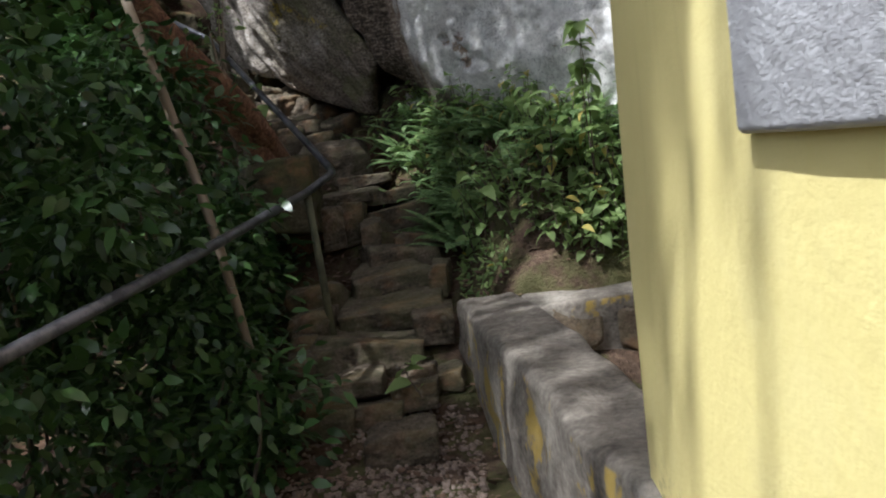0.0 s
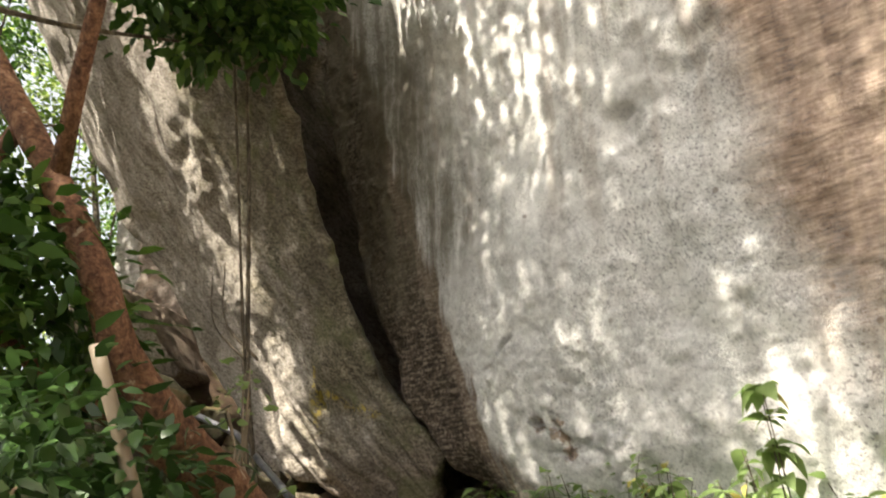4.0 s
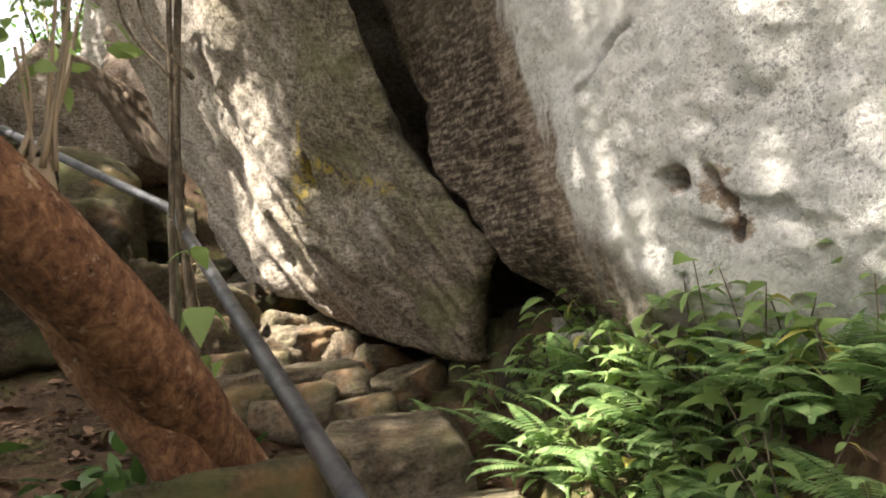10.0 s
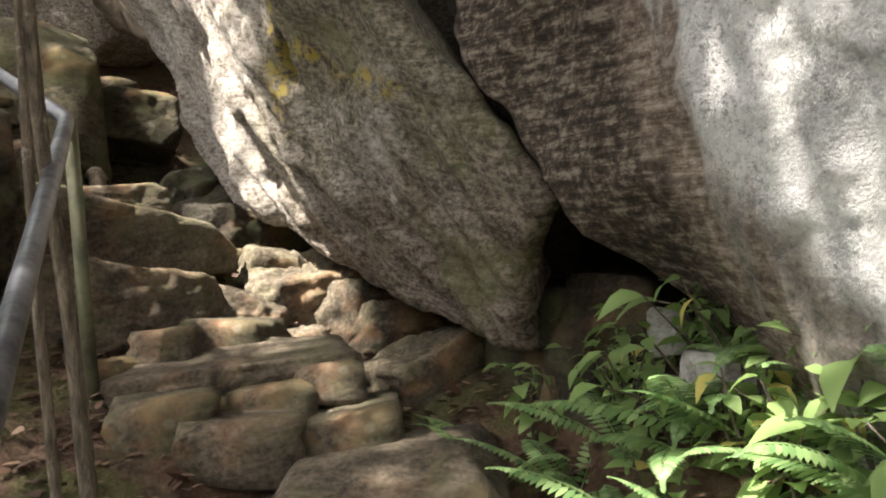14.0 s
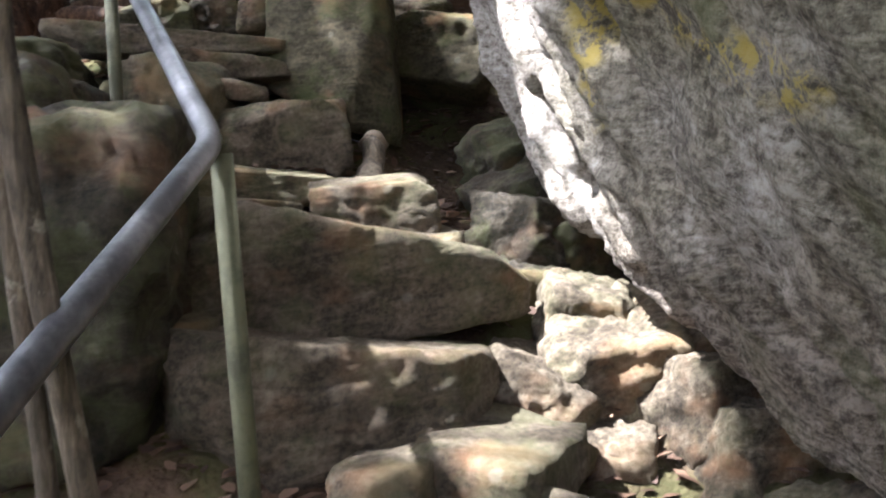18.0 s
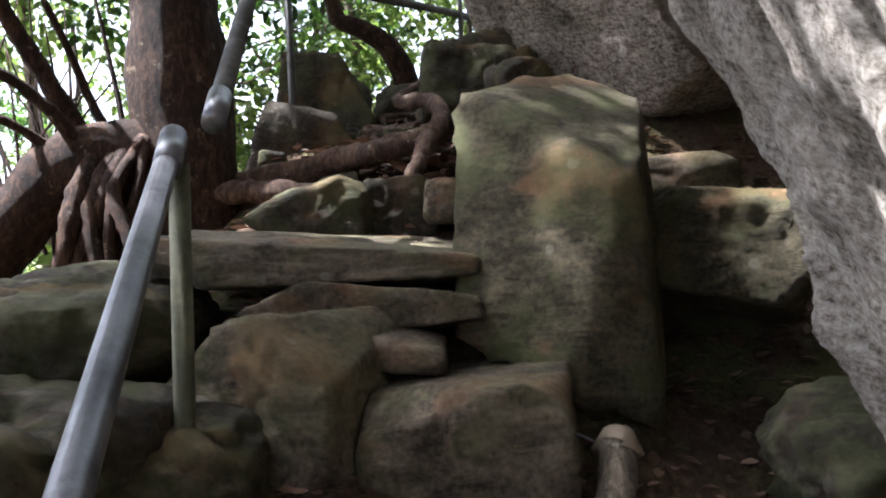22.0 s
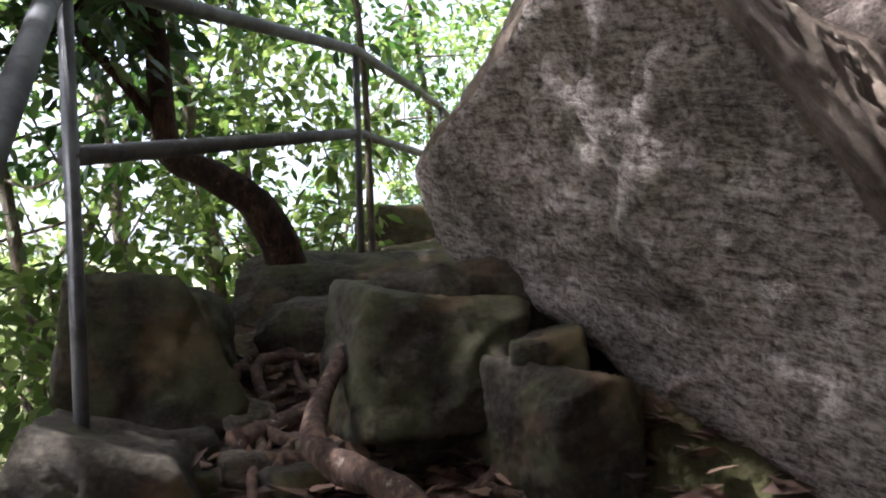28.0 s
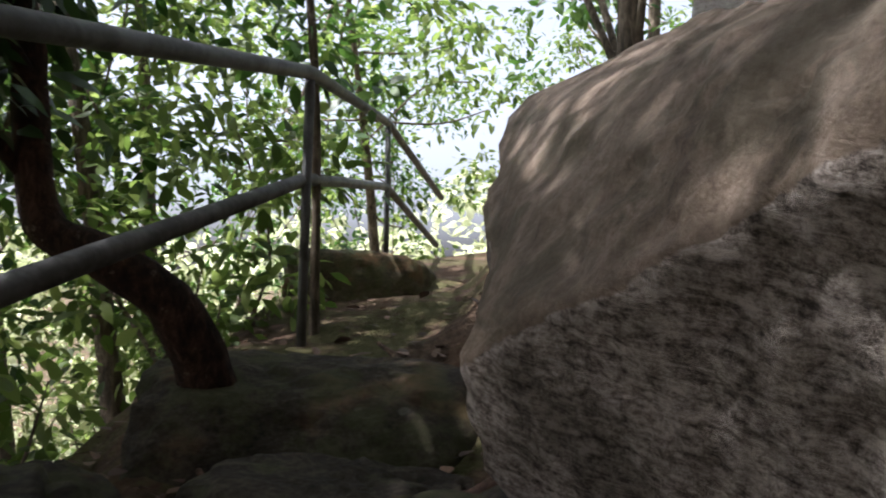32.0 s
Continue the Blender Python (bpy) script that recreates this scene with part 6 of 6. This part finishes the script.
# buttress roots and twigs beside the landing tree
for k, (dx, dy, dz) in enumerate([(-0.75, -0.35, -1.1), (-0.35, -0.7, -1.2), (0.2, -0.45, -0.9)]):
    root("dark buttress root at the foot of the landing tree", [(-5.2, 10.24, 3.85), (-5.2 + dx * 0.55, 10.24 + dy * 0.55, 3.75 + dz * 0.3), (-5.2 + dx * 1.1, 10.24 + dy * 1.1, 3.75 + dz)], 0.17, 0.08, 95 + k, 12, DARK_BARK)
limb = thing("leaning_limb", "thick dark limb with bare shoots leaning from the landing tree", "tree limb")
part("limb", tube("limb", spline([(-5.2, 10.2, 3.85), (-5.28, 10.0, 3.94), (-5.4, 9.82, 3.88), (-5.5, 9.67, 3.7), (-5.6, 9.5, 3.46), (-5.72, 9.3, 3.1), (-5.82, 9.1, 2.5)], 36), np.linspace(0.17, 0.125, 36), DARK_BARK, 14, 0.22, 131), limb)
for k, (line, r) in enumerate([
        ([(-5.36, 9.9, 3.92), (-5.4, 9.83, 4.09), (-5.41, 9.68, 4.34), (-5.41, 9.56, 4.53), (-5.38, 9.46, 4.71), (-5.34, 9.3, 5.0)], 0.05),
        ([(-5.3, 9.97, 3.98), (-5.37, 9.91, 4.16), (-5.37, 9.78, 4.45), (-5.42, 9.62, 4.81), (-5.5, 9.4, 5.3)], 0.024),
        ([(-5.32, 9.86, 3.92), (-5.27, 9.73, 4.06), (-5.29, 9.6, 4.18), (-5.31, 9.47, 4.25), (-5.33, 9.3, 4.32)], 0.035),
        ([(-5.4, 9.83, 3.9), (-5.4, 9.62, 4.03), (-5.42, 9.42, 4.1), (-5.44, 9.2, 4.13)], 0.026),
        ([(-5.41, 9.68, 4.34), (-5.5, 9.6, 4.6), (-5.56, 9.58, 4.95)], 0.02),
        ([(-5.28, 10.02, 3.98), (-5.36, 10.0, 4.3), (-5.46, 9.94, 4.8)], 0.015)]):
    part("shoot", tube("shoot", spline(line, 24), np.linspace(r, r * 0.4, 24), DARK_BARK, 8, 0.2, 140 + k), limb)
rng = np.random.default_rng(92)
for k in range(15):
    u = rng.random()
    x, y, z = -5.13 - 0.2 * u + rng.normal(0, 0.02), 10.03 - 0.22 * u, 3.98 - 0.1 * u
    r = rng.uniform(0.012, 0.05)
    root("dark root hanging from the foot of the landing tree", [(x, y, z), (x + 0.08, y - 0.08 - 0.1 * rng.random(), z - 0.25), (x + 0.09 + rng.normal(0, 0.03), y - 0.12 - 0.1 * rng.random(), z - 0.55), (x + 0.1 + rng.normal(0, 0.06), y - 0.15 + rng.normal(0, 0.08), z - 1.0)], r, r * 0.6, 160 + k, 8, DARK_BARK)
rng = np.random.default_rng(91)
for k in range(16):
    x, y, z = -5.6 - 0.3 * rng.random(), 9.8 + rng.normal(0, 0.1), 3.5 + 0.2 * rng.random()
    twig = thing("twig", "thin bare dark twig growing beside the landing tree", "twig", at=(x, y, z), group="twigs by the landing tree")
    tip = np.array([rng.normal(-0.35, 0.3), rng.normal(-0.1, 0.25), rng.uniform(0.6, 1.4)])
    part("shoot", tube("shoot", spline([(0, 0, 0), tip * 0.5 + rng.normal(0, 0.06, 3), tip], 12), np.linspace(0.011, 0.004, 12), DARK_BARK, 6), twig)

# plants on the soil under the cliff's foot, and rubble on the landing
rng = np.random.default_rng(57)
for k in range(40):
    x, y = rng.uniform(-0.42, 0.1), rng.uniform(7.2, 8.1)
    if x < -0.15 and y < 7.4:
        x += 0.3
    if k % 2:
        fern(x, y, on_ground(x, y), rng.uniform(0.45, 0.8), 500 + k, int(rng.integers(5, 8)))
    else:
        herb(x, y, on_ground(x, y), rng.uniform(0.15, 0.35), 500 + k, 2, "small green herb in the soil under the cliff", 8, 0.3, rng.uniform(0.5, 0.8))
for k in range(30):
    x, y = -4.9 + rng.normal(0, 0.42), 11.25 + rng.normal(0, 0.4)
    s = rng.uniform(0.06, 0.17)
    thing("landing_stone", "small dark stone among roots and dead leaves", "stone", at=(x, y, on_ground(x, y) + 0.02), turn=rng.uniform(0, 360), group="stones of the landing", me=rock_mesh("landing_stone", s * 1.4, s, s * 0.8, 600 + k, DARK_ROCK if k % 3 else STEP_ROCK, 3))

rng = np.random.default_rng(63)
for k in range(34):
    x, y = rng.uniform(0.5, 2.3), rng.uniform(5.3, 5.62)
    herb(x, y, on_ground(x, y), rng.uniform(0.1, 0.28), 700 + k, 2, "low green weed on the front of the bank", 6, 0.4, rng.uniform(0.45, 0.8))
for k in range(6):
    x, y = 1.25 + 0.18 * k + rng.normal(0, 0.05), rng.uniform(5.5, 5.9)
    herb(x, y, on_ground(x, y), rng.uniform(0.5, 0.95), 760 + k, 3, "tall leafy plant in front of the pale cliff", 17, 0.12, rng.uniform(0.95, 1.25), "tall_herb")
for k in range(22):
    x, y = rng.uniform(-0.2, 0.2), rng.uniform(6.75, 7.35)
    fern(x, y, on_ground(x, y), rng.uniform(0.45, 0.75), 800 + k, int(rng.integers(5, 8)))
for k in range(26):
    y = rng.uniform(7.5, 8.75)
    x = 0.12 - 0.55 * (y - 7.5) + rng.uniform(-0.12, 0.22)
    herb(x, y, on_ground(x, y), rng.uniform(0.14, 0.3), 840 + k, 4, "broad-leaved green herb at the foot of the pale cliff", 7, 0.4, rng.uniform(0.5, 0.75))
    if k % 2:
        fern(x - 0.1, y - 0.15, on_ground(x - 0.1, y - 0.15) + 0.02, rng.uniform(0.55, 0.9), 870 + k, int(rng.integers(4, 7)))
for k, (x, y, z, w) in enumerate([(-0.12, 7.95, 1.9, 0.2), (0.02, 7.8, 1.85, 0.16), (-0.22, 8.2, 2.02, 0.14), (0.1, 7.6, 1.72, 0.2)]):
    thing("pale_stone", "pale broken stone among the plants of the bank", "stone", at=(x, y, z), turn=40 * k, group="pale stones of the bank", me=rock_mesh("pale_stone", w, w * 0.8, w * 0.9, 950 + k, PALE_STONE, 3))
# dead leaves drifted under the split boulder, a broken log and a wire beside the standing stone
rng = np.random.default_rng(97)
n = 1500
scatter("leaf_litter", "curled brown leaves drifted under the split boulder", "leaves", rng.normal(-4.45, 0.32, n), rng.normal(11.25, 0.3, n), 0.03, 0.1, 0.055, 98, DRY_LEAF)
log = thing("broken_log", "short broken log lying below the standing stone", "log", at=(-2.78, 10.0, 2.78))
part("wood", tube("wood", spline([(0.05, -0.08, -0.06), (0.0, 0.02, 0.02), (-0.06, 0.12, 0.14)], 12), np.linspace(0.06, 0.045, 12), GREY_BARK, 12, 0.22, 9), log)
part("break", tube("break", [(-0.06, 0.12, 0.13), (-0.075, 0.15, 0.18)], [0.05, 0.03], OLD_POLE, 9, 0.3, 10), log, "pale splintered end")
wire = thing("wire", "thin pale wire lying against the standing stone", "wire")
part("strand", tube("strand", spline([(-3.33, 10.05, 3.06), (-3.1, 10.1, 2.99), (-2.9, 10.12, 2.93)], 10), 0.004, PIPE, 6), wire)
# long ferns in front of the pale cliff
for k in range(6):
    y = rng.uniform(6.8, 7.6)
    x = 0.05 + 0.5 * (7.5 - y) + rng.uniform(-0.2, 0.15)
    fern(x, y, on_ground(x, y) + 0.05, rng.uniform(0.55, 0.8), 900 + k, 5, True)
